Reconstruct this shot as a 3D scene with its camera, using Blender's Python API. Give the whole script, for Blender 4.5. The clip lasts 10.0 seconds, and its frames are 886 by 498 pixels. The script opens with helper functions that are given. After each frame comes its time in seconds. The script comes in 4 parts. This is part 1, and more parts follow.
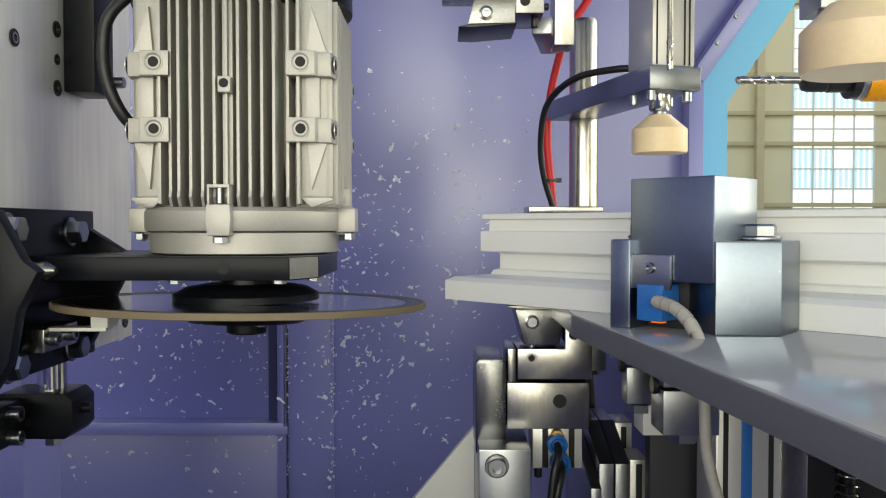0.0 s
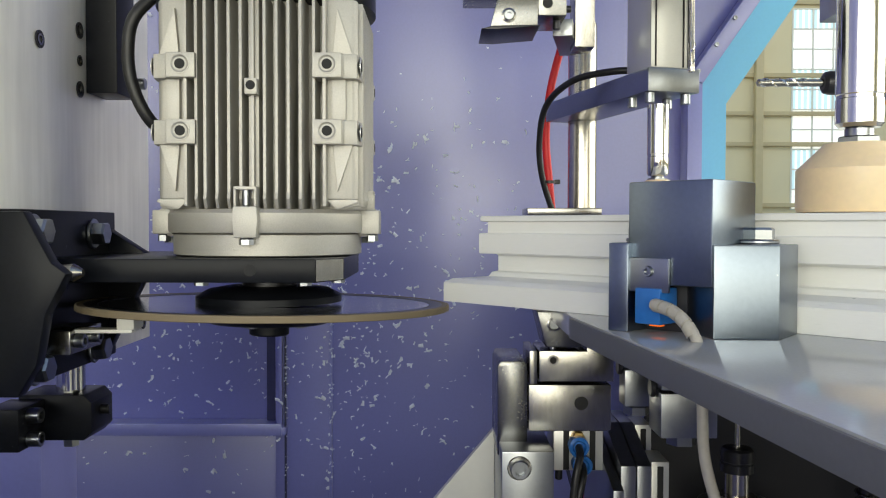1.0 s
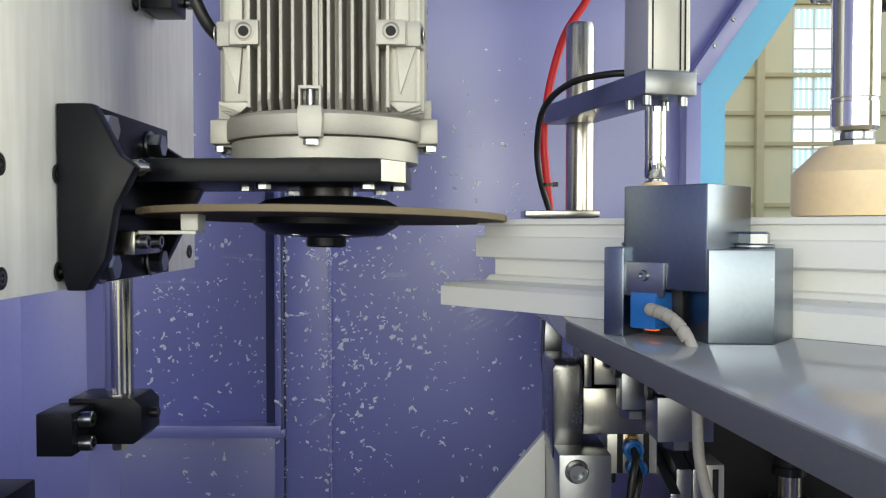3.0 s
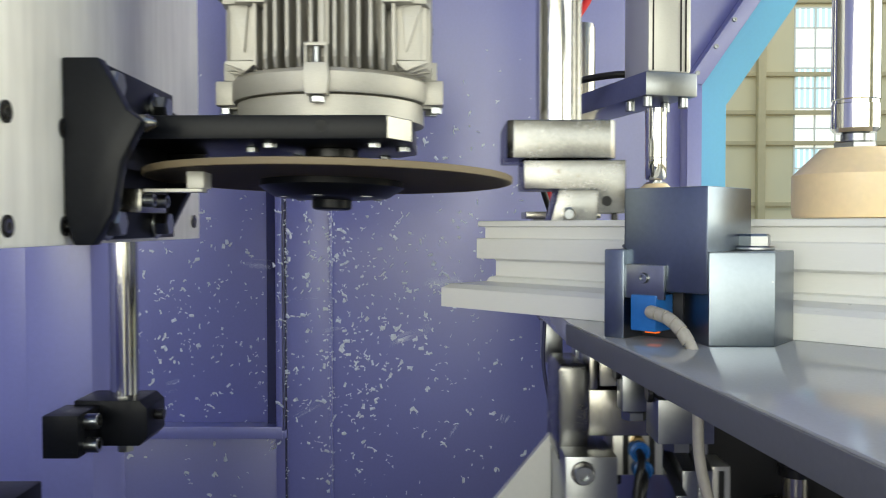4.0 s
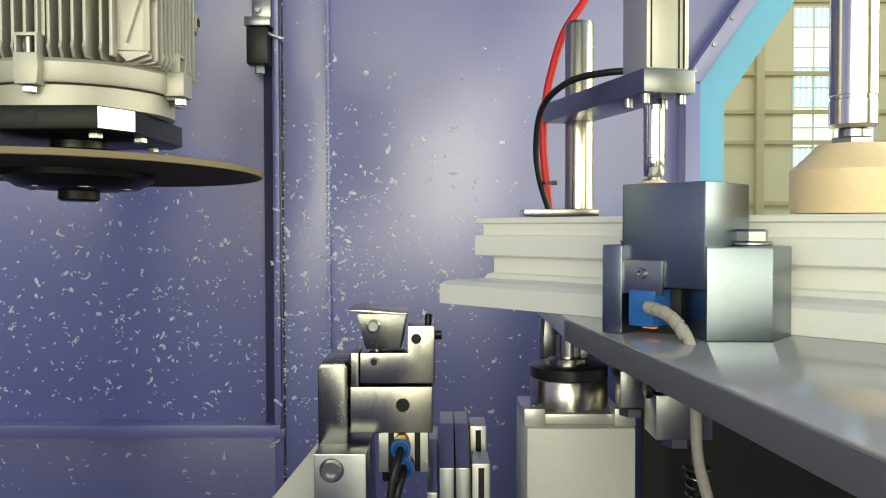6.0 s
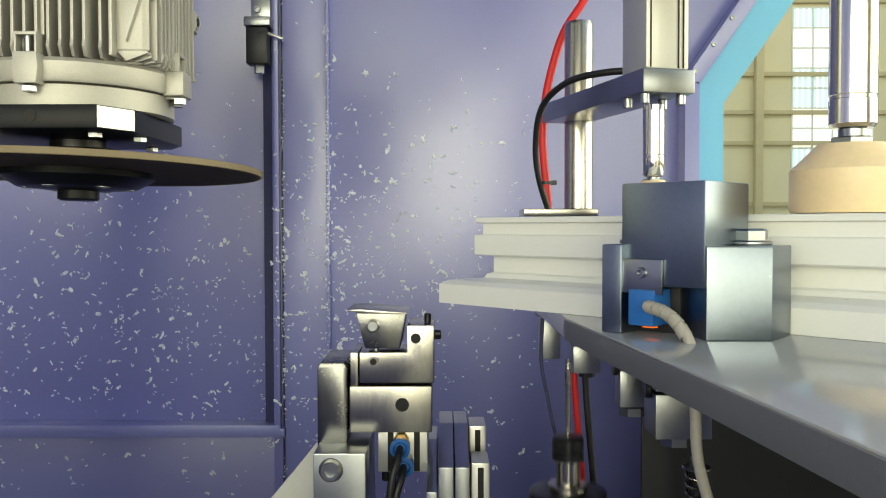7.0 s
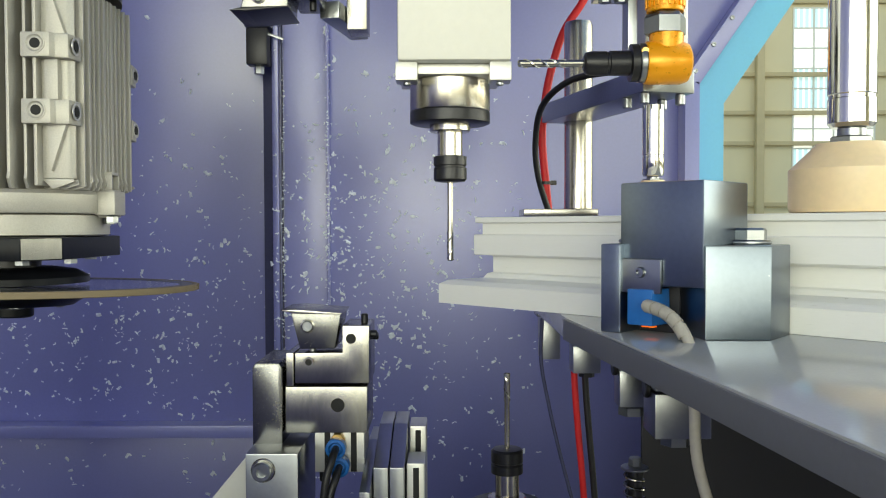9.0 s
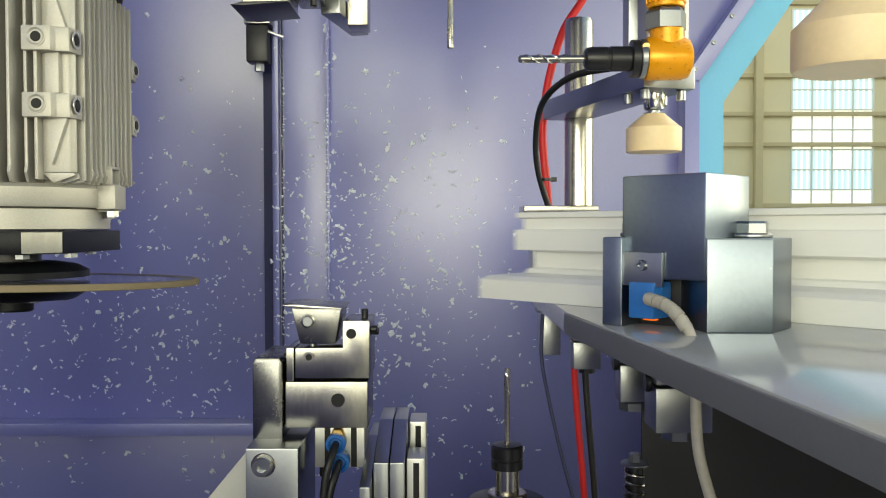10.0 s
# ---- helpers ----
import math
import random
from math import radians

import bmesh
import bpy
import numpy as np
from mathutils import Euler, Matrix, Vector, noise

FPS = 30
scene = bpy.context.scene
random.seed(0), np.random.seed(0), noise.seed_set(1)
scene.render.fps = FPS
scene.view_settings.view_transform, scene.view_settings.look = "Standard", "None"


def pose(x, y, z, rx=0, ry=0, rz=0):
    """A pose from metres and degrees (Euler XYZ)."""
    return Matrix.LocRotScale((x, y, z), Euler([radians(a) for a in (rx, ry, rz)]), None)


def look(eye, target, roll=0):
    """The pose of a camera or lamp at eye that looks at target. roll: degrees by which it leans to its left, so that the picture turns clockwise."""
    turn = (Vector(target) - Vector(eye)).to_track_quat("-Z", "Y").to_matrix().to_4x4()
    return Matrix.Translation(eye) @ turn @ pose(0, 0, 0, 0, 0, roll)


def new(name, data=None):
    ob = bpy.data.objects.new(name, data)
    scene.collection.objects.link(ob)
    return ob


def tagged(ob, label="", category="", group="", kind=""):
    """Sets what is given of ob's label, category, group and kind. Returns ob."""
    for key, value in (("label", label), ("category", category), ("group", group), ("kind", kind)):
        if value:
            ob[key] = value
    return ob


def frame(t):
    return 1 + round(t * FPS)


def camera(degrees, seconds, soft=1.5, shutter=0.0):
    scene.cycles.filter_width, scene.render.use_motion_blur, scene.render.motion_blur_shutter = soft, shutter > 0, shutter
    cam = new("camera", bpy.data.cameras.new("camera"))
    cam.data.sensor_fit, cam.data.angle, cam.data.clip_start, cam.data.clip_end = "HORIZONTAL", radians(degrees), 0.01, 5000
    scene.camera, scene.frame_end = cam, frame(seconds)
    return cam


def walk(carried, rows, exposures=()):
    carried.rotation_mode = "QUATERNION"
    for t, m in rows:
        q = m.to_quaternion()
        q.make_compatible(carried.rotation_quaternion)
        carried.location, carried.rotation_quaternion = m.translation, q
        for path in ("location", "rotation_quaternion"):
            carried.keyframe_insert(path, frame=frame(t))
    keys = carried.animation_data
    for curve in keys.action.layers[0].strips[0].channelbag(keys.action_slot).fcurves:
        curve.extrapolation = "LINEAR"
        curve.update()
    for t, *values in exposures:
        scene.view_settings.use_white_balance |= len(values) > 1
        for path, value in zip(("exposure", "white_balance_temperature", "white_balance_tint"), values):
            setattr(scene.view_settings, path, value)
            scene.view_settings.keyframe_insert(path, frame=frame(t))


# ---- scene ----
# Heights below are given from the datum of the machine, Z0 metres over the shop floor.
Z0 = 1.05
cam = camera(56, 10.0, soft=1.1, shutter=0.4)
# seconds, sideways and upward drift (m), pitch, yaw and roll (degrees) of the hand-held camera
DRIFT = [
    (0, 0.0000, 0.0000, 0.000, 0.000, 0.000), (0.5, 0.0005, -0.0008, -0.022, -0.041, 0.063),
    (1, 0.0002, 0.0015, -0.017, -0.089, 0.106), (1.5, 0.0012, -0.0001, -0.026, -0.052, 0.048),
    (2, 0.0002, -0.0012, 0.009, -0.086, 0.049), (2.5, 0.0018, 0.0012, 0.011, -0.058, 0.035),
    (4, 0.0036, 0.0049, -0.011, 0.093, -0.086), (4.5, 0.0032, 0.0038, 0.005, 0.083, -0.026),
    (5, 0.0055, 0.0057, -0.003, 0.101, -0.079), (5.5, 0.0042, 0.0035, -0.041, 0.048, -0.117),
    (7, 0.0038, 0.0025, -0.012, -0.038, -0.106), (7.5, 0.0025, 0.0000, 0.008, -0.081, -0.118),
    (8, -0.0011, -0.0024, -0.029, -0.271, -0.070), (8.5, 0.0024, 0.0002, 0.018, -0.103, -0.114),
    (9, 0.0048, 0.0020, 0.041, 0.030, -0.165), (9.5, 0.0040, 0.0007, 0.044, -0.013, -0.158),
    (10, 0.0035, -0.0017, 0.089, -0.052, -0.082)]
walk(cam, [(t, pose(dx, 0, Z0 + dz, 88.41 + p, 0, y) @ pose(0, 0, 0, 0, 0, r)) for t, dx, dz, p, y, r in DRIFT],
     exposures=[(0, 0.86, 7300, 4), (2.5, 0.88, 6900, 4), (4, 0.91, 7050, 2), (4.5, 0.90, 7550, -1), (5.5, 0.98, 8250, -5), (8, 1.0, 8250, -5), (8.5, 0.98, 8200, -5), (9, 0.89, 7400, -3), (9.5, 0.98, 8000, -4), (10, 0.96, 8000, -3)])

# ---- light ----
world = bpy.data.worlds.new("sky")
world.use_nodes = True
scene.world = world
wn = world.node_tree.nodes
sky = wn.new("ShaderNodeTexSky")
sky.sky_type, sky.sun_disc, sky.sun_elevation, sky.sun_rotation = "NISHITA", False, radians(40), radians(60)
wn["Background"].inputs["Strength"].default_value = 0.135
world.node_tree.links.new(sky.outputs[0], wn["Background"].inputs[0])
# unseen area lamps added as the hall's daylight: a window band and a low doorway behind the camera, one band along its
# right side, a roof light far behind
for eye, target, width, height, watts in (((-2.875, -5.0, 0.6), (-2.875, 0, 0.6), 4.25, 2.2, 94), ((-0.225, -5.0, 0.6), (-0.225, 0, 0.6), 0.85, 2.2, 27), ((2.4, -5.0, 0.75), (2.4, 0, 0.75), 4.2, 1.7, 50),
                                          ((1.025, -5.0, -0.575), (1.025, 0, -0.575), 1.45, 0.85, 2.2), ((6.0, 0.4, 1.4), (0, 0.4, 1.4), 7.0, 3.0, 135), ((9.0, 15.5, 7.0), (9.0, 22, 2.0), 9.0, 3.0, 95)):
    day_data = bpy.data.lights.new("added_hall_light", "AREA")
    day_data.shape, day_data.size, day_data.size_y, day_data.energy, day_data.color = "RECTANGLE", width, height, watts, (1.0, 0.97, 0.91)
    day = new("added_hall_light", day_data)
    day.matrix_world = Matrix.Translation((0, 0, Z0)) @ look(eye, target)


# ---- materials ----
def material(name, color, rough=0.5, metal=0.0, grain=60.0, amount=0.15, bump=0.1, streak=(1, 1, 1), coat=0.0, wear=None, rvar=0.12, stain=6.0):
    m = bpy.data.materials.new(name)
    m.use_nodes = True
    n, l = m.node_tree.nodes, m.node_tree.links
    bsdf = n["Principled BSDF"]
    bsdf.inputs["Metallic"].default_value = metal
    bsdf.inputs["Coat Weight"].default_value = coat
    bsdf.inputs["Coat Roughness"].default_value = 0.31
    co = n.new("ShaderNodeTexCoord")
    mp = n.new("ShaderNodeMapping")
    mp.inputs["Scale"].default_value = streak
    l.new(co.outputs["Object"], mp.inputs[0])
    fine, broad = n.new("ShaderNodeTexNoise"), n.new("ShaderNodeTexNoise")
    fine.inputs["Scale"].default_value, fine.inputs["Detail"].default_value = grain * 10, 6
    broad.inputs["Scale"].default_value, broad.inputs["Detail"].default_value = stain, 4
    l.new(mp.outputs[0], fine.inputs[0])
    l.new(co.outputs["Object"], broad.inputs[0])
    add = n.new("ShaderNodeMath")
    add.operation = "ADD"
    l.new(fine.outputs[0], add.inputs[0])
    l.new(broad.outputs[0], add.inputs[1])
    ramp = n.new("ShaderNodeValToRGB")
    e = ramp.color_ramp.elements
    e[0].position, e[1].position = 0.3, 0.72
    half = n.new("ShaderNodeMath")
    half.operation = "MULTIPLY"
    half.inputs[1].default_value = 0.5
    l.new(add.outputs[0], half.inputs[0])
    l.new(half.outputs[0], ramp.inputs[0])
    e[0].color = (*[c * (1 - amount) for c in color], 1)
    e[1].color = (*[min(1, c * (1 + amount)) for c in color], 1)
    base = ramp.outputs[0]
    if wear:
        spots = n.new("ShaderNodeTexNoise")
        spots.inputs["Scale"].default_value, spots.inputs["Detail"].default_value = wear[1], 8
        l.new(co.outputs["Object"], spots.inputs[0])
        cut = n.new("ShaderNodeValToRGB")
        cut.color_ramp.elements[0].position, cut.color_ramp.elements[1].position = wear[2], wear[2] + 0.06
        l.new(spots.outputs[0], cut.inputs[0])
        mix = n.new("ShaderNodeMix")
        mix.data_type = "RGBA"
        l.new(cut.outputs[0], mix.inputs["Factor"])
        l.new(base, mix.inputs[6])
        mix.inputs[7].default_value = (*wear[0], 1)
        base = mix.outputs[2]
    l.new(base, bsdf.inputs["Base Color"])
    rr = n.new("ShaderNodeMapRange")
    rr.inputs["To Min"].default_value, rr.inputs["To Max"].default_value = max(0.02, rough - rvar), min(1, rough + rvar)
    l.new(half.outputs[0], rr.inputs["Value"])
    l.new(rr.outputs[0], bsdf.inputs["Roughness"])
    if bump:
        b = n.new("ShaderNodeBump")
        b.inputs["Strength"].default_value, b.inputs["Distance"].default_value = bump, 0.0006
        l.new(fine.outputs[0], b.inputs["Height"])
        l.new(b.outputs[0], bsdf.inputs["Normal"])
    return m


LILAC = material("lilac_paint", (0.215, 0.230, 0.55), 0.40, 0, 30, 0.06, 0.10, coat=1.0, stain=3)
LILAC.node_tree.nodes["Principled BSDF"].inputs["Coat IOR"].default_value = 1.7
STEEL = material("milled_steel", (0.33, 0.32, 0.295), 0.24, 1, 60, 0.20, 0.02, (1, 1, 0.25), stain=45, rvar=0.08, wear=((0.25, 0.21, 0.17), 160, 0.68))
GROUND = material("oiled_ground_steel", (0.20, 0.20, 0.195), 0.25, 1, 50, 0.22, 0.02, stain=40, rvar=0.12, wear=((0.15, 0.13, 0.11), 150, 0.68))
PLATE = material("ground_steel_plate", (0.84, 0.83, 0.79), 0.38, 0.3, 14, 0.14, 0.12, (1, 1, 0.08), stain=14)
ZINC = material("zinc_plated_steel", (0.32, 0.335, 0.35), 0.29, 1, 40, 0.06, 0.003, stain=50, rvar=0.03)
BLOCK = material("zinc_plated_block", (0.20, 0.232, 0.27), 0.30, 1, 40, 0.08, 0.004, rvar=0.03, stain=22, wear=((0.45, 0.47, 0.49), 200, 0.75))
CHROME = material("chromed_rod", (0.62, 0.615, 0.59), 0.09, 1, 40, 0.04, 0.02)
BLACK = material("black_enamel", (0.008, 0.009, 0.012), 0.32, 0, 40, 0.25, 0.06, stain=20, wear=((0.10, 0.10, 0.11), 120, 0.72))
BLACKOX = material("black_oxide_steel", (0.03, 0.03, 0.033), 0.33, 0.6, 60, 0.2, 0.1)
BLACK.node_tree.nodes["Principled BSDF"].inputs["Specular IOR Level"].default_value = 0.13
RUBBER = material("black_rubber", (0.012, 0.012, 0.013), 0.42, 0, 30, 0.15, 0.05)
CAST = material("cast_aluminium", (0.44, 0.425, 0.385), 0.46, 0.45, 120, 0.14, 0.25, stain=14)
MACHINED = material("machined_aluminium", (0.62, 0.615, 0.58), 0.34, 0.6, 50, 0.07, 0.03, (1, 1, 5), stain=12)
PVC = material("white_pvc", (0.80, 0.80, 0.765), 0.30, 0, 20, 0.02, 0.03, (1, 1, 6))
CHIP = material("pvc_chip", (0.86, 0.91, 1.0), 0.35, 0, 60, 0.05, 0.1)
NYLON = material("cast_nylon", (0.84, 0.66, 0.41), 0.38, 0, 30, 0.06, 0.08, stain=16)
NYLON.node_tree.nodes["Principled BSDF"].inputs["Subsurface Weight"].default_value = 0.15
NYLON.node_tree.nodes["Principled BSDF"].inputs["Subsurface Radius"].default_value = (0.006, 0.004, 0.002)
RED = material("red_air_hose", (0.72, 0.015, 0.02), 0.45, 0, 20, 0.06, 0.02)
BLUE = material("sky_blue_enamel", (0.17, 0.55, 0.78), 0.4, 0, 25, 0.04, 0.06, stain=4)
SENSOR = material("blue_plastic", (0.015, 0.13, 0.42), 0.35, 0, 40, 0.1, 0.06)
CORD = material("grey_cable_sheath", (0.38, 0.355, 0.31), 0.5, 0, 40, 0.12, 0.12, stain=40)
TABLE = material("grey_coated_table", (0.48, 0.485, 0.47), 0.09, 0.1, 60, 0.05, 0.03, rvar=0.04, stain=5, wear=((0.6, 0.6, 0.6), 90, 0.76))
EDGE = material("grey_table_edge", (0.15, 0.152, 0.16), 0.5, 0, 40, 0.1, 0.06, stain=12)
NAVY = material("dark_navy", (0.05, 0.055, 0.13), 0.6, 0, 30, 0.2, 0.05)
BRUSHED = material("turned_steel", (0.50, 0.47, 0.41), 0.24, 1, 8, 0.15, 0.05, (1, 1, 30), stain=40)
DARK = material("near_black", (0.015, 0.015, 0.02), 0.6, 0, 30, 0.2, 0.05)
CREAM = material("cream_enamel", (0.74, 0.73, 0.66), 0.33, 0, 25, 0.03, 0.04)
ORANGE = material("orange_anodised", (0.88, 0.36, 0.012), 0.28, 0.25, 30, 0.06, 0.04)
BRASS = material("brass", (0.70, 0.48, 0.18), 0.3, 1, 40, 0.1, 0.1)
DISC = material("saw_disc_steel", (0.48, 0.48, 0.52), 0.1, 1, 30, 0.08, 0.05)
RIM = material("dusty_saw_teeth", (0.21, 0.165, 0.10), 0.6, 0.2, 60, 0.15, 0.2)
CLADDING = material("cream_wall_cladding", (0.74, 0.64, 0.41), 0.7, 0, 0.1, 0.06, 0.0, stain=0.4)
GIRT = material("tan_steel_girt", (0.55, 0.45, 0.26), 0.6, 0, 0.5, 0.08, 0.0, stain=1)
CONCRETE = material("shop_floor_concrete", (0.30, 0.29, 0.27), 0.6, 0, 2, 0.15, 0.1, stain=0.8)
# near-black that stands for the shade inside bores, grooves and slots
RECESS = material("recess_shade", (0.010, 0.010, 0.010), 0.7, 0, 30, 0.2, 0.0)


def glow(name, color, strength):
    m = bpy.data.materials.new(name)
    m.use_nodes = True
    b = m.node_tree.nodes["Principled BSDF"]
    b.inputs["Base Color"].default_value = (*color, 1)
    b.inputs["Emission Color"].default_value = (*color, 1)
    b.inputs["Emission Strength"].default_value = strength
    return m


LED = glow("amber_led", (1.0, 0.16, 0.008), 0.35)
DAYLIGHT = glow("daylit_glazing", (0.92, 0.94, 0.93), 0.38)
DAYBLUE = glow("daylit_blue_sheet", (0.55, 0.74, 0.82), 0.30)


# ---- mesh helpers ----
def thing(name, label, category, at=(0, 0, 0), turn=0, group="", kind=""):
    ob = new(name)
    ob.empty_display_size = 0.02
    ob.matrix_world = pose(at[0], at[1], at[2] + Z0, 0, 0, turn)
    return tagged(ob, label, category, group, kind)


def part(name, bm, mat, parent=None, label="", smooth=True):
    me = bpy.data.meshes.new(name)
    bm.normal_update()
    bm.to_mesh(me)
    bm.free()
    me.materials.append(mat)
    ob = new(name, me)
    if smooth:
        me.shade_smooth()
        me.set_sharp_from_angle(angle=radians(32))
    if parent:
        ob.parent = parent
    if label:
        ob["label"] = label
    return ob


def block(x0, x1, y0, y1, z0, z1, bevel=0.0008, bm=None, turn=None):
    """A box with broken edges, added to bm."""
    one = bmesh.new()
    bmesh.ops.create_cube(one, size=1)
    bmesh.ops.transform(one, matrix=Matrix.Translation(((x0 + x1) / 2, (y0 + y1) / 2, (z0 + z1) / 2)) @ Matrix.Diagonal((abs(x1 - x0), abs(y1 - y0), abs(z1 - z0), 1)), verts=one.verts)
    if bevel:
        bmesh.ops.bevel(one, geom=one.edges[:], offset=bevel, segments=2, affect="EDGES", profile=0.6)
    return join(bm, one, turn)


def join(bm, one, turn=None):
    if turn is not None:
        bmesh.ops.transform(one, matrix=turn, verts=one.verts)
    if bm is None:
        return one
    me = bpy.data.meshes.new("scratch")
    one.to_mesh(me)
    bm.from_mesh(me)
    one.free()
    bpy.data.meshes.remove(me)
    return bm


def prism(outline, a, b, axis="z", bevel=0.0008, bm=None, turn=None):
    """An outline in the plane across the axis, drawn out from a to b."""
    one = bmesh.new()
    put = {"z": lambda p, h: (p[0], p[1], h), "y": lambda p, h: (p[0], h, p[1]), "x": lambda p, h: (h, p[0], p[1])}[axis]
    low = [one.verts.new(put(p, a)) for p in outline]
    high = [one.verts.new(put(p, b)) for p in outline]
    one.faces.new(low)
    one.faces.new(high)
    for i in range(len(outline)):
        j = (i + 1) % len(outline)
        one.faces.new((low[i], low[j], high[j], high[i]))
    bmesh.ops.recalc_face_normals(one, faces=one.faces[:])
    if bevel:
        bmesh.ops.bevel(one, geom=one.edges[:], offset=bevel, segments=2, affect="EDGES", profile=0.6)
    return join(bm, one, turn)


def lathe(profile, at=(0, 0, 0), axis="z", seg=40, bm=None, turn=None):
    """A turned body: (radius, height) pairs round an axis through at, closed at both ends."""
    one = bmesh.new()
    rings = []
    for r, h in profile:
        ring = []
        for k in range(seg):
            a = 2 * math.pi * k / seg
            c, s = r * math.cos(a), r * math.sin(a)
            p = {"z": (c, s, h), "y": (c, h, s), "x": (h, c, s)}[axis]
            ring.append(one.verts.new((p[0] + at[0], p[1] + at[1], p[2] + at[2])))
        rings.append(ring)
    for lo, hi in zip(rings, rings[1:]):
        for k in range(seg):
            j = (k + 1) % seg
            one.faces.new((lo[k], lo[j], hi[j], hi[k]))
    one.faces.new(rings[0])
    one.faces.new(rings[-1])
    bmesh.ops.recalc_face_normals(one, faces=one.faces[:])
    return join(bm, one, turn)


def rod(r, h0, h1, at=(0, 0, 0), axis="z", seg=32, bm=None, chamfer=0.0006, turn=None):
    c = min(chamfer, r * 0.4)
    s = c if h1 > h0 else -c
    return lathe([(r - c, h0), (r, h0 + s), (r, h1 - s), (r - c, h1)], at, axis, seg, bm, turn)


def hexhead(r, h0, h1, at=(0, 0, 0), axis="z", bm=None, turn=None):
    c = (h1 - h0) * 0.2
    return lathe([(r, h0), (r, h1 - c), (r * 0.88, h1)], at, axis, 6, bm, turn)


def tube(points, r, seg=12, bm=None, fine=6):
    """A round hose along a smooth line through the points."""
    p = [Vector(q) for q in points]
    line = []
    for i in range(len(p) - 1):
        a, b, c, d = p[max(i - 1, 0)], p[i], p[i + 1], p[min(i + 2, len(p) - 1)]
        for k in range(fine):
            t = k / fine
            line.append(0.5 * ((2 * b) + (c - a) * t + (2 * a - 5 * b + 4 * c - d) * t * t + (3 * b - a - 3 * c + d) * t ** 3))
    line.append(p[-1])
    one = bmesh.new()
    rings, side = [], None
    for i, q in enumerate(line):
        way = (line[min(i + 1, len(line) - 1)] - line[max(i - 1, 0)]).normalized()
        if side is None:
            side = way.orthogonal().normalized()
        side = (side - way * side.dot(way)).normalized()
        up = way.cross(side)
        rings.append([one.verts.new(q + r * (math.cos(2 * math.pi * k / seg) * side + math.sin(2 * math.pi * k / seg) * up)) for k in range(seg)])
    for lo, hi in zip(rings, rings[1:]):
        for k in range(seg):
            j = (k + 1) % seg
            one.faces.new((lo[k], lo[j], hi[j], hi[k]))
    one.faces.new(rings[0])
    one.faces.new(rings[-1])
    bmesh.ops.recalc_face_normals(one, faces=one.faces[:])
    return join(bm, one)


def socket_screw(parent, at, r=0.004, h=0.005, axis="y", sign=-1, mat=None):
    """A cap screw: head with a hexagon socket, standing out along sign * axis."""
    i = "xyz".index(axis)
    h0 = at[i]
    flat = [at[0], at[1], at[2]]
    flat[i] = 0
    e = h0 + sign * h
    bm = lathe([(r, h0), (r, e - sign * 0.0006), (r * 0.9, e), (r * 0.55, e), (r * 0.55, h0 + sign * h * 0.4), (r * 0.02, h0 + sign * h * 0.4)], flat, axis, 20)
    return part("screw", bm, mat or ZINC, parent)


def hex_bolt(parent, at, r=0.0075, h=0.006, axis="x", sign=1, mat=None):
    i = "xyz".index(axis)
    flat = [at[0], at[1], at[2]]
    flat[i] = 0
    h0 = at[i]
    b = part("bolt", hexhead(r, h0 + sign * 0.0022, h0 + sign * (h + 0.0022), flat, axis), mat or ZINC, parent, smooth=False)
    part("washer", rod(r * 1.22, h0, h0 + sign * 0.002, flat, axis, 24), mat or ZINC, b)
    return b


def hole(parent, at, r, depth=0.0012, axis="y", sign=-1, name="bore"):
    """A near-black disc at the mouth of a bore; its colour holds the shade inside."""
    i = "xyz".index(axis)
    flat = [at[0], at[1], at[2]]
    flat[i] = 0
    h0 = at[i]
    return part(name, lathe([(r, h0 - sign * 0.003), (r, h0 + sign * 0.0003), (r * 0.98, h0 + sign * 0.0003)], flat, axis, 24), RECESS, parent)


# ---- the cabin ----
YW = 1.05          # back wall
YB = 0.556         # middle plane of the corner


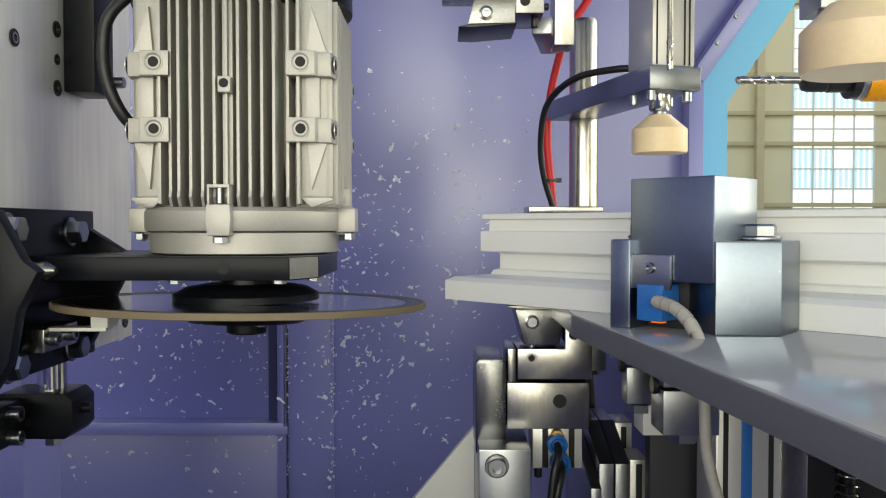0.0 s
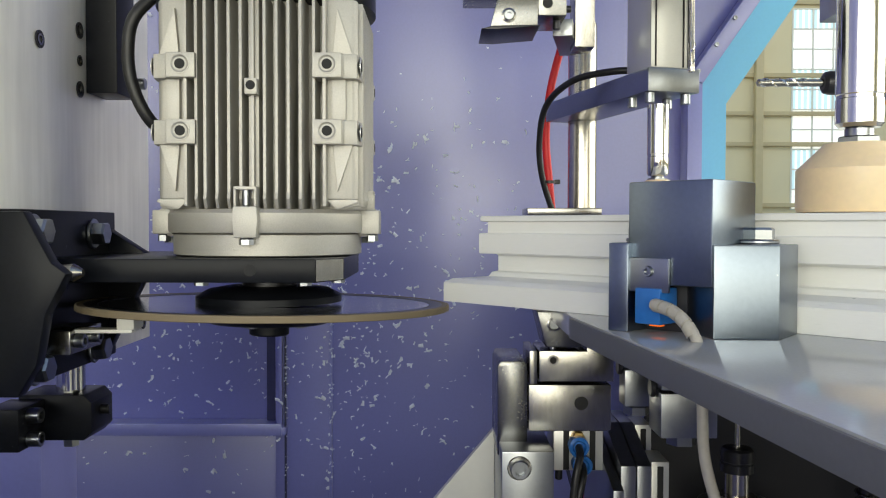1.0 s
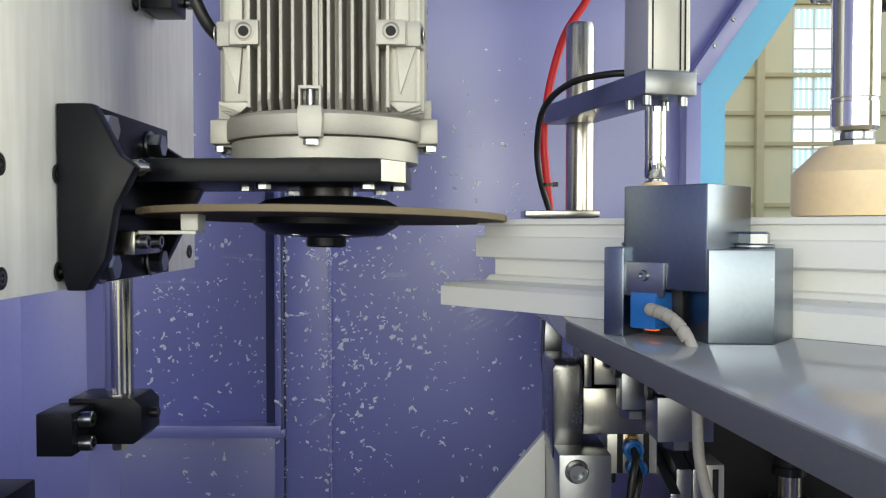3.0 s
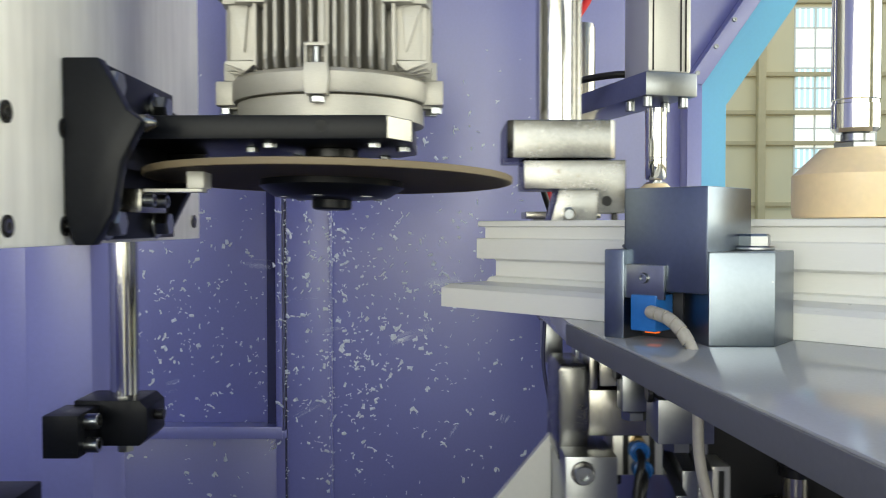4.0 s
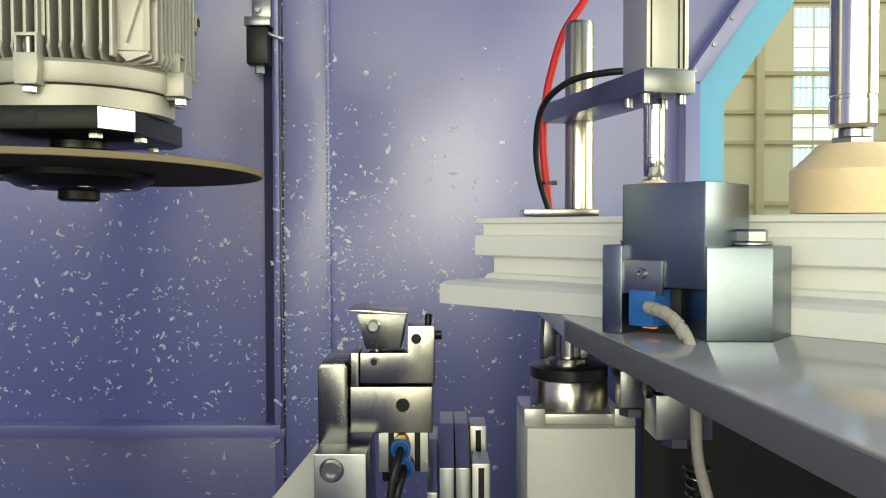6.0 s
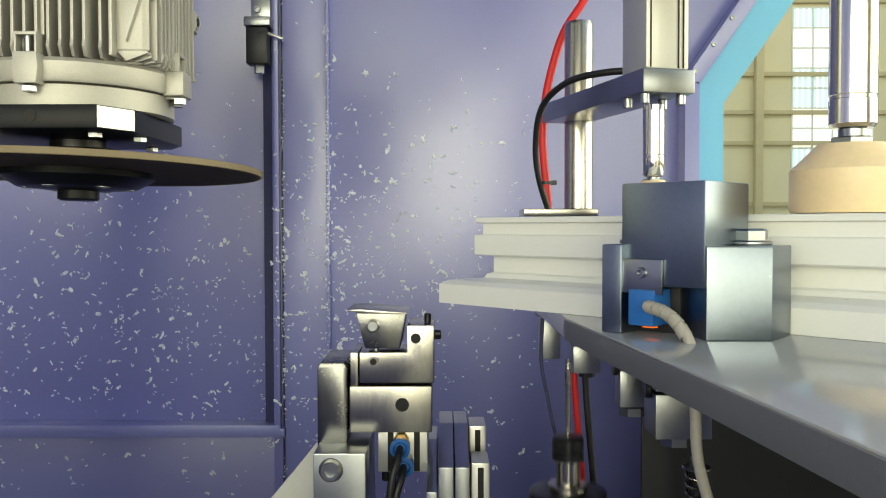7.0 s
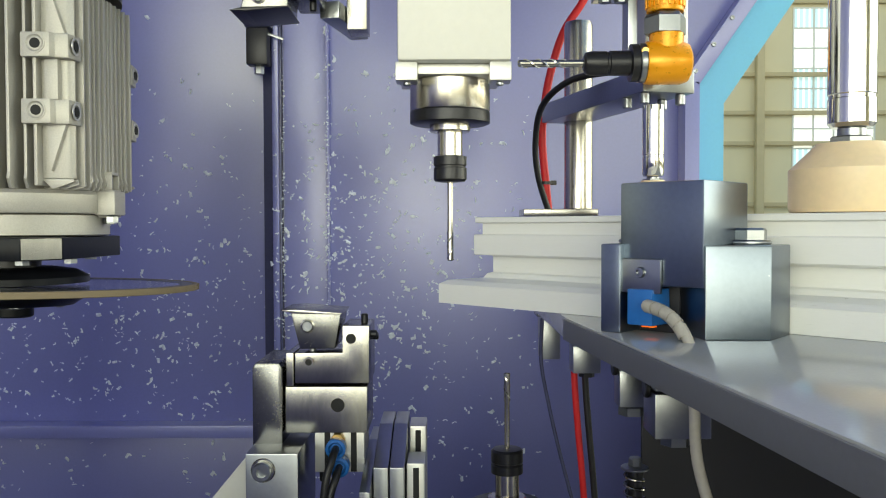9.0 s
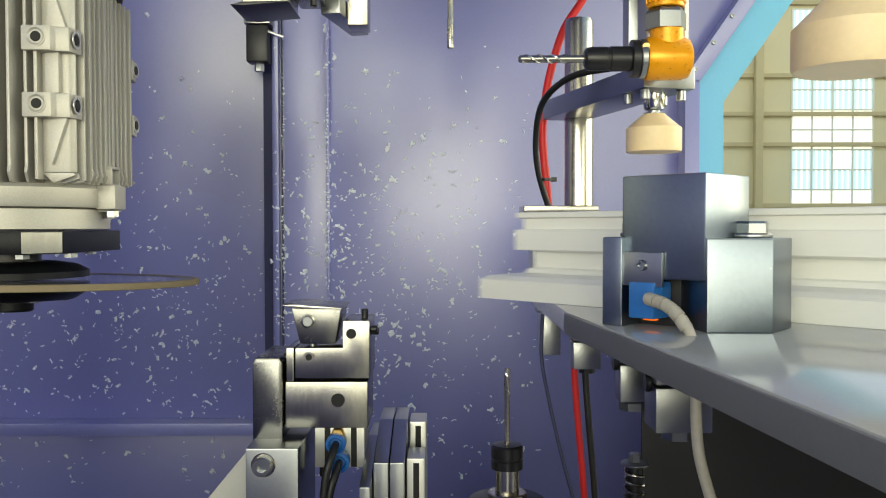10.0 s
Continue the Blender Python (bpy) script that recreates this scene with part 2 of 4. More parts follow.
def cabin():
    wall = thing("wall_back", "lilac painted sheet-steel back wall of the machine cabin", "wall", (0, YW, 0), kind="structure")
    # right panel, ends in a slanted edge at the light-blue opening
    part("panel", prism([(-0.138, -1.0), (0.305, -1.0), (0.305, 0.175), (0.44, 0.37), (0.44, 1.0), (-0.138, 1.0)], 0, 0.004, "y", 0.0006), LILAC, wall)
    part("fold", prism([(-0.194, -1.0), (-0.140, -1.0), (-0.140, 1.0), (-0.194, 1.0)], -0.006, 0.004, "y", 0.0012), LILAC, wall)
    part("seam", block(-0.1410, -0.1376, -0.0095, -0.0002, -1.0, 1.0, 0.0011), LILAC, wall)
    part("door_jamb", block(-0.210, -0.194, 0.0, 0.035, -1.0, 1.0, 0.0008), LILAC, wall)
    part("edge_strip", block(-0.206, -0.200, -0.010, 0.0, -0.262, 1.0, 0.0008), LILAC, wall)
    part("recessed_panel", block(-1.2, -0.21, 0.036, 0.040, -0.262, 1.0, 0.0006), LILAC, wall)
    # Dark navy strip stands in for the jamb's shadow on the recessed panel
    part("jamb_shade", block(-0.226, -0.2105, 0.024, 0.0355, -0.2518, 1.0, 0.001), NAVY, wall, "jamb shadow on the door panel, built as a dark strip")
    part("seam_gap", block(-0.1974, -0.1962, -0.0072, -0.0002, -1.0, 1.0, 0.0), NAVY, wall)
    part("ledge", block(-1.2, -0.195, -0.012, 0.038, -0.262, -0.252, 0.0015), LILAC, wall)
    part("ledge_lip", block(-1.2, -0.2, -0.014, -0.011, -0.262, -0.247, 0.0008), LILAC, wall)
    part("lower_panel", block(-1.2, -0.21, 0.030, 0.034, -1.0, -0.262, 0.0006), LILAC, wall)
    part("edge_flange", block(0.300, 0.318, -0.03, 0.006, -1.0, 0.178, 0.001), LILAC, wall)
    flange = part("slanted_flange", block(-0.009, 0.009, -0.03, 0.006, 0, 0.36, 0.001), LILAC, wall)
    flange.matrix_local = pose(0.309, 0, 0.178, 0, 34.5, 0)
    for k in range(9):
        socket_screw(wall, (0.312 + 0.0221 * k, -0.03, 0.19 + 0.0322 * k), 0.0028, 0.003)
    # Side wall out of view, lengthened forward so the stop block reflects dark
    left = thing("wall_left", "lilac painted side wall of the machine cabin", "wall", (-1.2, 0.3, 0), kind="structure")
    part("panel", block(-0.004, 0, -1.6, 0.8, -1.0, 1.0, 0.0006), LILAC, left)
    # Guard and apron behind the view, added to darken the lower cabin
    front = thing("added_front_guard", "unseen lilac guard added to block low light from the front", "wall", (0, -0.3, 0), kind="structure")
    part("panel", block(-1.2, -0.02, -0.004, 0, -1.0, -0.066, 0.0006), LILAC, front)
    part("apron", block(0.14, 0.9, 0.25, 0.254, -1.0, -0.065, 0.0006), LILAC, front)
    # Roof out of view, added to keep sky light off the tools
    top = thing("ceiling", "unseen lilac sheet-steel roof added to block light from above", "ceiling", (0, 0.4, 1.0), kind="structure")
    part("panel", block(-1.2, 0.44, -0.75, 0.66, 0.0, 0.004, 0.0006), LILAC, top)
    arch = thing("opening_frame", "sky-blue enamelled steel frame of the cabin opening", "frame", (0, YW + 0.012, 0), kind="structure")
    part("band", prism([(0.318, -1.0), (0.361, -1.0), (0.361, 0.157), (0.62, 0.536), (0.577, 0.58), (0.318, 0.198)], 0, 0.05, "y", 0.0), BLUE, arch)
    for k in range(6):
        socket_screw(arch, (0.338 + 0.03 * k, 0, 0.205 + 0.044 * k), 0.002, 0.0015, mat=BLACKOX)
    # Bed is added below the view and kept near-black
    floor = thing("machine_bed", "unseen near-black bed under the tools, with a dark sheet as table shade", "machine bed", (0, 0.55, -0.5), kind="structure")
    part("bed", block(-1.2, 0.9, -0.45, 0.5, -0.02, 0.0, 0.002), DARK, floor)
    # Near-black sheet paints the darkness below the table over the wall
    part("table_shade", block(0.165, 0.9, 0.12, 0.125, 0.0, 0.43, 0.001), DARK, floor)
    # limit switch on the wall
    sw = thing("limit_switch", "small black limit switch on a zinc bracket fixed to the wall", "switch", (-0.222, YW - 0.004, 0.246))
    part("body", block(-0.014, 0.012, -0.022, 0.0, -0.045, 0.0, 0.002), BLACKOX, sw)
    part("bracket", block(-0.016, 0.016, -0.024, 0.030, 0.001, 0.012, 0.001), ZINC, sw)
    part("upright", block(-0.012, 0.012, 0.0, 0.004, 0.012, 0.04, 0.001), ZINC, sw)
    socket_screw(sw, (-0.004, 0.0, 0.026), 0.004, 0.004)
    part("lever", block(0.006, 0.034, -0.018, -0.015, -0.004, -0.001, 0.0004, turn=Matrix.Rotation(radians(20), 4, "Y")), ZINC, sw)
    part("gland", hexhead(0.006, -0.055, -0.045, (0.0, -0.011, 0)), ZINC, sw)


def factory():
    hall = thing("factory_wall", "cream clad wall of the factory hall with steel girts", "wall", (0, 22, 0), kind="structure")
    part("cladding", block(-8, 9.2, 0, 0.1, -1.05, 7.5, 0.0), CLADDING, hall)
    part("cladding_far", block(11.35, 26, 0, 0.1, -1.05, 7.5, 0.0), CLADDING, hall)
    part("cladding_low", block(9.2, 11.35, 0, 0.1, -1.05, 0.45, 0.0), CLADDING, hall)
    part("cladding_high", block(9.2, 11.35, 0, 0.1, 5.7, 7.5, 0.0), CLADDING, hall)
    for z in (0.55, 2.15, 2.95, 3.95, 5.85):
        part("girt", block(4, 26, -0.12, 0.0, z - 0.05, z + 0.06, 0.01), GIRT, hall)
    for x in (8.25, 14.2):
        part("column", block(x - 0.1, x + 0.1, -0.3, -0.12, -1.05, 7.5, 0.01), GIRT, hall)
    win = thing("window_1", "tall factory window of translucent panes with blue sheeting outside", "window", (9.2, 22.02, 0.45), kind="structure")
    for i in range(4):
        for j in range(10):
            part("pane", block(0.5375 * i + 0.015, 0.5375 * (i + 1) - 0.015, 0.0, 0.02, 0.525 * j + 0.015, 0.525 * (j + 1) - 0.015, 0.0),
                 DAYBLUE if (j in (1, 2, 5, 6, 9) and not (i == 2 and j == 2)) else DAYLIGHT, win)
    for i in range(4):
        for j in (1, 2, 5, 6, 9):
            for k in range(3):
                x = 0.5375 * i + 0.11 + 0.15 * k
                part("sheet_rib", block(x, x + 0.05, -0.012, -0.002, 0.525 * j + 0.02, 0.525 * (j + 1) - 0.02, 0.0), DAYLIGHT, win)
    for i in range(5):
        part("mullion", block(0.5375 * i - 0.02, 0.5375 * i + 0.02, -0.04, 0.03, 0, 5.25, 0.0), CREAM, win)
    for j in range(11):
        part("transom", block(0, 2.15, -0.03, 0.03, 0.525 * j - 0.02, 0.525 * j + 0.02, 0.0), CREAM, win)
    # Two walls out of view, added with openings where the area lamps hang
    back = thing("added_hall_south", "unseen cream clad wall added round the lamps behind the camera", "wall", (0, -5.12, 0), kind="structure")
    for x0, x1, z0, z1 in ((-9, -5.0, -1.05, 3.2), (-0.75, -0.65, -1.05, 3.2), (0.2, 0.3, -1.05, 3.2), (4.5, 6.1, -1.05, 3.2), (-5.0, -0.75, -1.05, -0.5), (-0.65, 0.2, -1.05, -0.5), (1.75, 4.5, -1.05, -0.1),
                           (0.3, 1.75, -1.05, -1.0), (0.3, 1.75, -0.15, -0.1), (-5.0, -0.75, 1.7, 3.2), (-0.65, 0.2, 1.7, 3.2), (0.3, 4.5, 1.6, 3.2)):
        part("cladding", block(x0, x1, -0.1, 0.0, z0, z1, 0.0), CLADDING, back)
    side = thing("added_hall_east", "unseen cream clad wall added round the lamp on the right", "wall", (6.12, 0, 0), kind="structure")
    for y0, y1, z0, z1 in ((-5.1, -3.1, -1.05, 3.2), (3.9, 7, -1.05, 3.2), (-3.1, 3.9, -1.05, -0.1), (-3.1, 3.9, 2.9, 3.2)):
        part("cladding", block(0, 0.1, y0, y1, z0, z1, 0.0), CLADDING, side)
    fl = thing("shop_floor", "grey concrete floor of the factory hall", "floor", (0, 10, -1.05), kind="structure")
    part("slab", block(-30, 30, -20, 14, -0.1, 0.0, 0.0), CONCRETE, fl)


# ---- the work table and the workpiece ----
def table():
    t = thing("work_table", "grey coated steel work table with a tapered edge", "table", (0, 0, -0.049))
    part("top", prism([(0.0726, 0.4633), (0.1350, -0.10), (0.9, -0.10), (0.9, 0.98), (0.30, 0.98), (0.0726, 0.65)], -0.0125, 0, "z", 0.0008), TABLE, t)
    # Thin strip along the tapered edge, much darker than the top
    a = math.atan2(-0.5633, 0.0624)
    part("edge_band", block(0.0008, 0.5655, -0.0016, -0.0002, -0.0121, -0.0008, 0.0004, turn=Matrix.Translation((0.0726, 0.4633, 0)) @ Matrix.Rotation(a, 4, "Z")), EDGE, t, "matt strip along the table edge, darker grey than the top")
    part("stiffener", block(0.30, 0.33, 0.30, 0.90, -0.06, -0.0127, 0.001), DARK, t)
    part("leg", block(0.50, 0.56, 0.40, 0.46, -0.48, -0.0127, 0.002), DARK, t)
    return t


def arm_section():
    """Section of the window profile: (outward offset, height) from the main face and the table."""
    return [(0.0173, 0.0), (0.0173, 0.0125), (0.013, 0.0152), (-0.004, 0.0168), (-0.0055, 0.0195), (-0.0085, 0.0205), (-0.0085, 0.0304), (-0.0075, 0.0316), (0.0, 0.0318), (0.0006, 0.0324),
            (0.0006, 0.0448), (0.0, 0.0454), (-0.0035, 0.0456), (-0.0035, 0.0526), (0.0, 0.0534), (0.0, 0.0562), (-0.0008, 0.0568), (-0.058, 0.0568), (-0.058, 0.0)]


def workpiece():
    w = thing("window_frame", "welded corner of a white plastic window frame with stepped edges", "window frame", (0.026, YB, -0.0488))
    section = arm_section()
    for name, sign in (("front_rail", -1), ("rear_rail", 1)):
        bm = bmesh.new()
        rings = []
        for s in (0.0, 0.62):
            ring = []
            for o, z in section:
                # mitre on the middle plane, then along the rail
                x0 = -o * math.sqrt(2)
                if s == 0:
                    ring.append(bm.verts.new((x0, 0, z)))
                else:
                    k = s / math.sqrt(2)
                    ring.append(bm.verts.new((x0 / 2 + k, sign * (k - x0 / 2), z)))
            rings.append(ring)
        n = len(section)
        for i in range(n):
            j = (i + 1) % n
            bm.faces.new((rings[0][i], rings[0][j], rings[1][j], rings[1][i]))
        bm.faces.new(rings[1])
        bmesh.ops.recalc_face_normals(bm, faces=bm.faces[:])
        part(name, bm, PVC, w, smooth=False)
    return w


def stop_block():
    t = thing("stop_block", "zinc-plated steel stop block with a sensor pocket on the table", "clamp block", (0.1202, 0.3687, -0.049))
    k = 0.0306
    part("column", prism([(0, 0), (k, k), (0, 2 * k), (-k, k)], 0.023, 0.0715, "z", 0.0012), BLOCK, t)
    part("base", prism([(0.0005, -0.0005), (0.0293, -0.0017), (0.0465, 0.0195), (0.010, 0.056), (-0.004, 0.034)], 0, 0.0422, "z", 0.0009), BLOCK, t)
    part("cheek", prism([(-0.0396, 0.0328), (-0.0313, 0.0268), (-0.012, 0.046), (-0.020, 0.054)], 0, 0.0425, "z", 0.0009), BLOCK, t)
    # Dark filler gives the sensor pocket its inner shade by colour
    part("pocket_shade", prism([(-0.022, 0.040), (-0.004, 0.024), (0.004, 0.032), (-0.014, 0.050)], 0, 0.0228, "z", 0.0005), DARK, t)
    plate = part("cover_plate", block(-0.0105, 0.0105, -0.0012, 0.0008, -0.008, 0.008, 0.0006), ZINC, t)
    plate.matrix_local = pose(-0.0225, 0.0212, 0.0275, 0, 0, -45)
    s = socket_screw(t, (0, -0.001, 0), 0.0026, 0.002)
    s.matrix_local = pose(-0.0225, 0.0212, 0.0293, 0, 0, -45)
    hex_bolt(t, (0.0285, 0.022, 0.0422), 0.0078, 0.0055, "z")
    hex_bolt(t, (-0.022, 0.046, 0.0425), 0.005, 0.0055, "z")
    sensor = thing("proximity_sensor", "blue proximity sensor with an amber light under the block", "sensor", (0.1005, 0.389, -0.049), -45)
    part("housing", block(-0.009, 0.0045, -0.004, 0.012, 0.0045, 0.0215, 0.001), SENSOR, sensor)
    part("light", block(-0.003, 0.003, -0.001, 0.003, 0.0036, 0.0042, 0.0002), LED, sensor, "lit amber indicator")
    cord = thing("sensor_cable", "grey taped sensor cable running through the table", "cable", (0, 0, 0))
    part("sheath", tube([(0.0975, 0.383, -0.0345), (0.1035, 0.374, -0.0365), (0.1085, 0.367, -0.042), (0.1125, 0.362, -0.052), (0.1135, 0.360, -0.075), (0.1145, 0.358, -0.10), (0.122, 0.356, -0.13), (0.130, 0.356, -0.17)], 0.0025), CORD, cord)
    wrap = [(0.0980, 0.3823, -0.0347), (0.1007, 0.3780, -0.0354), (0.1035, 0.3740, -0.0365), (0.1062, 0.3703, -0.0388), (0.1085, 0.3670, -0.0420), (0.1108, 0.3643, -0.0468)]
    for p, q in zip(wrap, wrap[1:]):
        p, q = Vector(p), Vector(q)
        part("tape", tube([p + (q - p) * 0.08, p + (q - p) * 0.5, q - (q - p) * 0.06], 0.0031, 12, fine=2), CORD, cord)


def clamp_pad(name, label, at, r, h, stem, rod_r, top, neck):
    """A nylon foot on a threaded stem and a chromed piston rod."""
    t = thing(name, label, "clamp", at)
    part("pad", lathe([(r * 0.97, 0), (r, 0.002), (r, h * 0.62), (r * neck * 1.05, h * 0.97), (r * neck, h)], (0, 0, 0), "z", 48), NYLON, t)
    part("nut", hexhead(rod_r * 0.95, h, h + stem * 0.45), ZINC, t, smooth=False)
    part("stud", rod(rod_r * 0.6, h, h + stem), ZINC, t)
    part("piston_rod", lathe([(rod_r * 0.85, h + stem), (rod_r, h + stem + 0.002), (rod_r, h + stem + 0.014), (rod_r * 0.96, h + stem + 0.0145), (rod_r * 0.96, h + stem + 0.016), (rod_r, h + stem + 0.0165), (rod_r, top)], seg=40), CHROME, t)
    return t


def rear_clamp():
    stand = thing("clamp_stand", "bright steel pillar with a cantilever bar and clamp cylinder", "clamp stand", (0.131, 0.78, -0.049))
    part("pillar_base", block(-0.054, 0.013, -0.032, 0.016, 0.0602, 0.0665, 0.0008), STEEL, stand)
    part("pedestal", block(-0.045, 0.010, -0.020, 0.014, 0.0, 0.060, 0.001), ZINC, stand)
    part("pillar", lathe([(0.0125, 0.0665), (0.0132, 0.0672), (0.0132, 0.236), (0.0120, 0.240)], seg=40), BRUSHED, stand)
    a = math.degrees(math.atan2(0.048, 0.173))
    turn = Matrix.Translation((0.0375, -0.170, 0.148)) @ Matrix.Rotation(radians(a), 4, "Z")
    part("cantilever_bar", block(-0.0205, 0.0215, -0.001, 0.190, 0, 0.0173, 0.001, turn=turn), ZINC, stand)
    body = Matrix.Translation((0.0375, -0.170, 0.1655)) @ Matrix.Rotation(radians(a), 4, "Z")
    cyl = part("cylinder_body", block(-0.0175, 0.0175, 0.001, 0.038, 0, 0.25, 0.002, turn=body), MACHINED, stand)
    for dx in (-0.0138, 0.0088, 0.0128):
        part("groove", block(dx - 0.0005, dx + 0.0005, 0.0002, 0.004, 0.001, 0.25, 0.0002, turn=body), RECESS, cyl)
    for dx, dy in ((-0.0155, 0.006), (0.014, 0.006), (-0.0155, 0.032), (0.014, 0.032)):
        part("cap_screw", rod(0.0036, -0.008, 0.0, (dx, dy, -0.0173), turn=body), ZINC, stand)
    red = thing("red_hose", "red air hose looping down beside the pillar", "hose", (0, 0, 0))
    part("hose", tube([(0.107, 0.80, 0.004), (0.1035, 0.80, 0.04), (0.0998, 0.80, 0.081), (0.1015, 0.80, 0.115), (0.108, 0.80, 0.15), (0.12, 0.80, 0.187), (0.139, 0.80, 0.217), (0.155, 0.80, 0.25)], 0.0038), RED, red)
    bl = thing("black_hose", "black air hose arching from the clamp cylinder", "hose", (0, 0, 0))
    part("hose", tube([(0.157, 0.655, 0.123), (0.135, 0.665, 0.124), (0.108, 0.69, 0.121), (0.090, 0.72, 0.105), (0.0865, 0.74, 0.075), (0.0905, 0.75, 0.045), (0.102, 0.76, 0.012)], 0.0028), RUBBER, bl)
    tie = thing("cable_tie", "black cable tie round the two hoses", "cable tie", (0.0975, 0.7515, 0.041))
    part("strap", lathe([(0.0047, -0.0012), (0.0053, -0.0012), (0.0053, 0.0012), (0.0047, 0.0012)], seg=18), RUBBER, tie)
    part("head", block(0.004, 0.009, -0.003, 0.003, -0.002, 0.002, 0.0005), RUBBER, tie)


def front_clamp_stand():
    t = thing("clamp_stand", "steel stand with a clamp cylinder over the table", "clamp stand", (0.0, 0.0, 0.0))
    part("pillar", rod(0.0132, -0.0488, 0.30, (0.47, 0.46, 0)), STEEL, t)
    part("cantilever_bar", block(0.185, 0.49, 0.40, 0.48, 0.188, 0.205, 0.001), ZINC, t)
    part("cylinder_body", block(0.188, 0.232, 0.398, 0.442, 0.2052, 0.42, 0.002), MACHINED, t)


def under_table():
    """Shaft clamps and hoses that hang under the table."""
    for x, y, w, z0, z1, lab in ((0.1112, 0.51, 0.0163, -0.108, -0.0615, "small"), (0.1162, 0.45, 0.026, -0.1108, -0.0615, "large")):
        c = thing("shaft_clamp", "zinc-plated split shaft clamp bolted under the table", "clamp", (x, y, 0), group="shaft clamps")
        part("upper_jaw", block(0, w * 1.15, -w * 0.5, w * 0.5, (z0 + z1) / 2 + 0.0008, z1, 0.0008), ZINC, c)
        part("lower_jaw", block(0, w * 1.15, -w * 0.5, w * 0.5, z0, (z0 + z1) / 2 - 0.0008, 0.0008), ZINC, c)
        part("washer", rod(0.005, -0.003, 0.0, (0, 0.0, (z0 + z1) / 2), "x"), BLACKOX, c)
        part("nut", hexhead(0.008, z0 - 0.006, z0, (w * 0.55, 0, 0)), ZINC, c, smooth=False)
    c = thing("limit_valve", "small zinc air valve under the table tip", "valve", (0.079, 0.645, 0))
    part("body", block(0.0, 0.015, -0.010, 0.010, -0.100, -0.0675, 0.001), ZINC, c)
    part("top", block(-0.003, 0.017, -0.010, 0.010, -0.0673, -0.0615, 0.001), STEEL, c)
    part("cable", tube([(0.001, -0.012, -0.068), (0.0, -0.012, -0.10), (0.005, -0.012, -0.13), (0.014, -0.012, -0.17), (0.03, -0.012, -0.23)], 0.0014), NAVY, c)
    c = thing("shaft_clamp", "bright split shaft clamp with two air hoses below", "clamp", (0.1030, 0.640, 0), group="shaft clamps")
    part("upper_jaw", block(0.0, 0.021, -0.010, 0.010, -0.088, -0.0615, 0.0008), ZINC, c)
    part("lower_jaw", block(0.0, 0.021, -0.010, 0.010, -0.110, -0.0892, 0.0008), ZINC, c)
    part("nut", hexhead(0.006, -0.114, -0.110, (0.012, 0, 0)), BLACKOX, c, smooth=False)
    for name, mat, dx, y in (("red_hose", RED, 0.107, 0.655), ("black_hose", RUBBER, 0.1155, 0.655)):
        h = thing(name, ("red" if mat is RED else "black") + " air hose hanging under the table", "hose", (dx, y, 0))
        part("hose", tube([(0, 0, -0.08), (0.001, 0, -0.12), (0.004, 0, -0.16), (0.009, 0, -0.22), (0.012, 0, -0.30)], 0.0026), mat, h)


def stop_slide():
    """The positioning cylinder that runs out of the way under the table."""
    t = thing("positioning_cylinder", "aluminium air cylinder with a blue strip under the table", "air cylinder")
    body = part("profile", block(0.150, 0.186, 0.455, 0.49, -0.34, -0.080, 0.0015), MACHINED, t)
    for x in (0.1555, 0.1805):
        part("groove", block(x - 0.0014, x + 0.0014, 0.4546, 0.457, -0.34, -0.084, 0.0002), RECESS, body)
    part("label_strip", block(0.1640, 0.1700, 0.4544, 0.4553, -0.20, -0.092, 0.0002), SENSOR, body, "blue printed strip")
    part("side_rail", block(0.1885, 0.204, 0.462, 0.49, -0.34, -0.085, 0.001), STEEL, t)
    part("elbow_fitting", lathe([(0.004, 0.204), (0.0075, 0.205), (0.0078, 0.213), (0.0055, 0.214), (0.0055, 0.222)], (0, 0.465, -0.122), "x", 24), BLACKOX, t)
    part("fitting_ring", lathe([(0.005, 0.222), (0.0072, 0.223), (0.0072, 0.228), (0.005, 0.229)], (0, 0.465, -0.128), "x", 24), SENSOR, t, "blue push-in ring")
    part("stop_pad", block(0.122, 0.1385, 0.505, 0.53, -0.128, -0.1095, 0.001), CREAM, t)
    part("stop_arm", block(0.128, 0.19, 0.512, 0.525, -0.30, -0.128, 0.001), DARK, t)
    return t


# ---- tools on the carriage (built as they stand at the start) ----
XS, YS = -0.125, 0.53      # saw axis


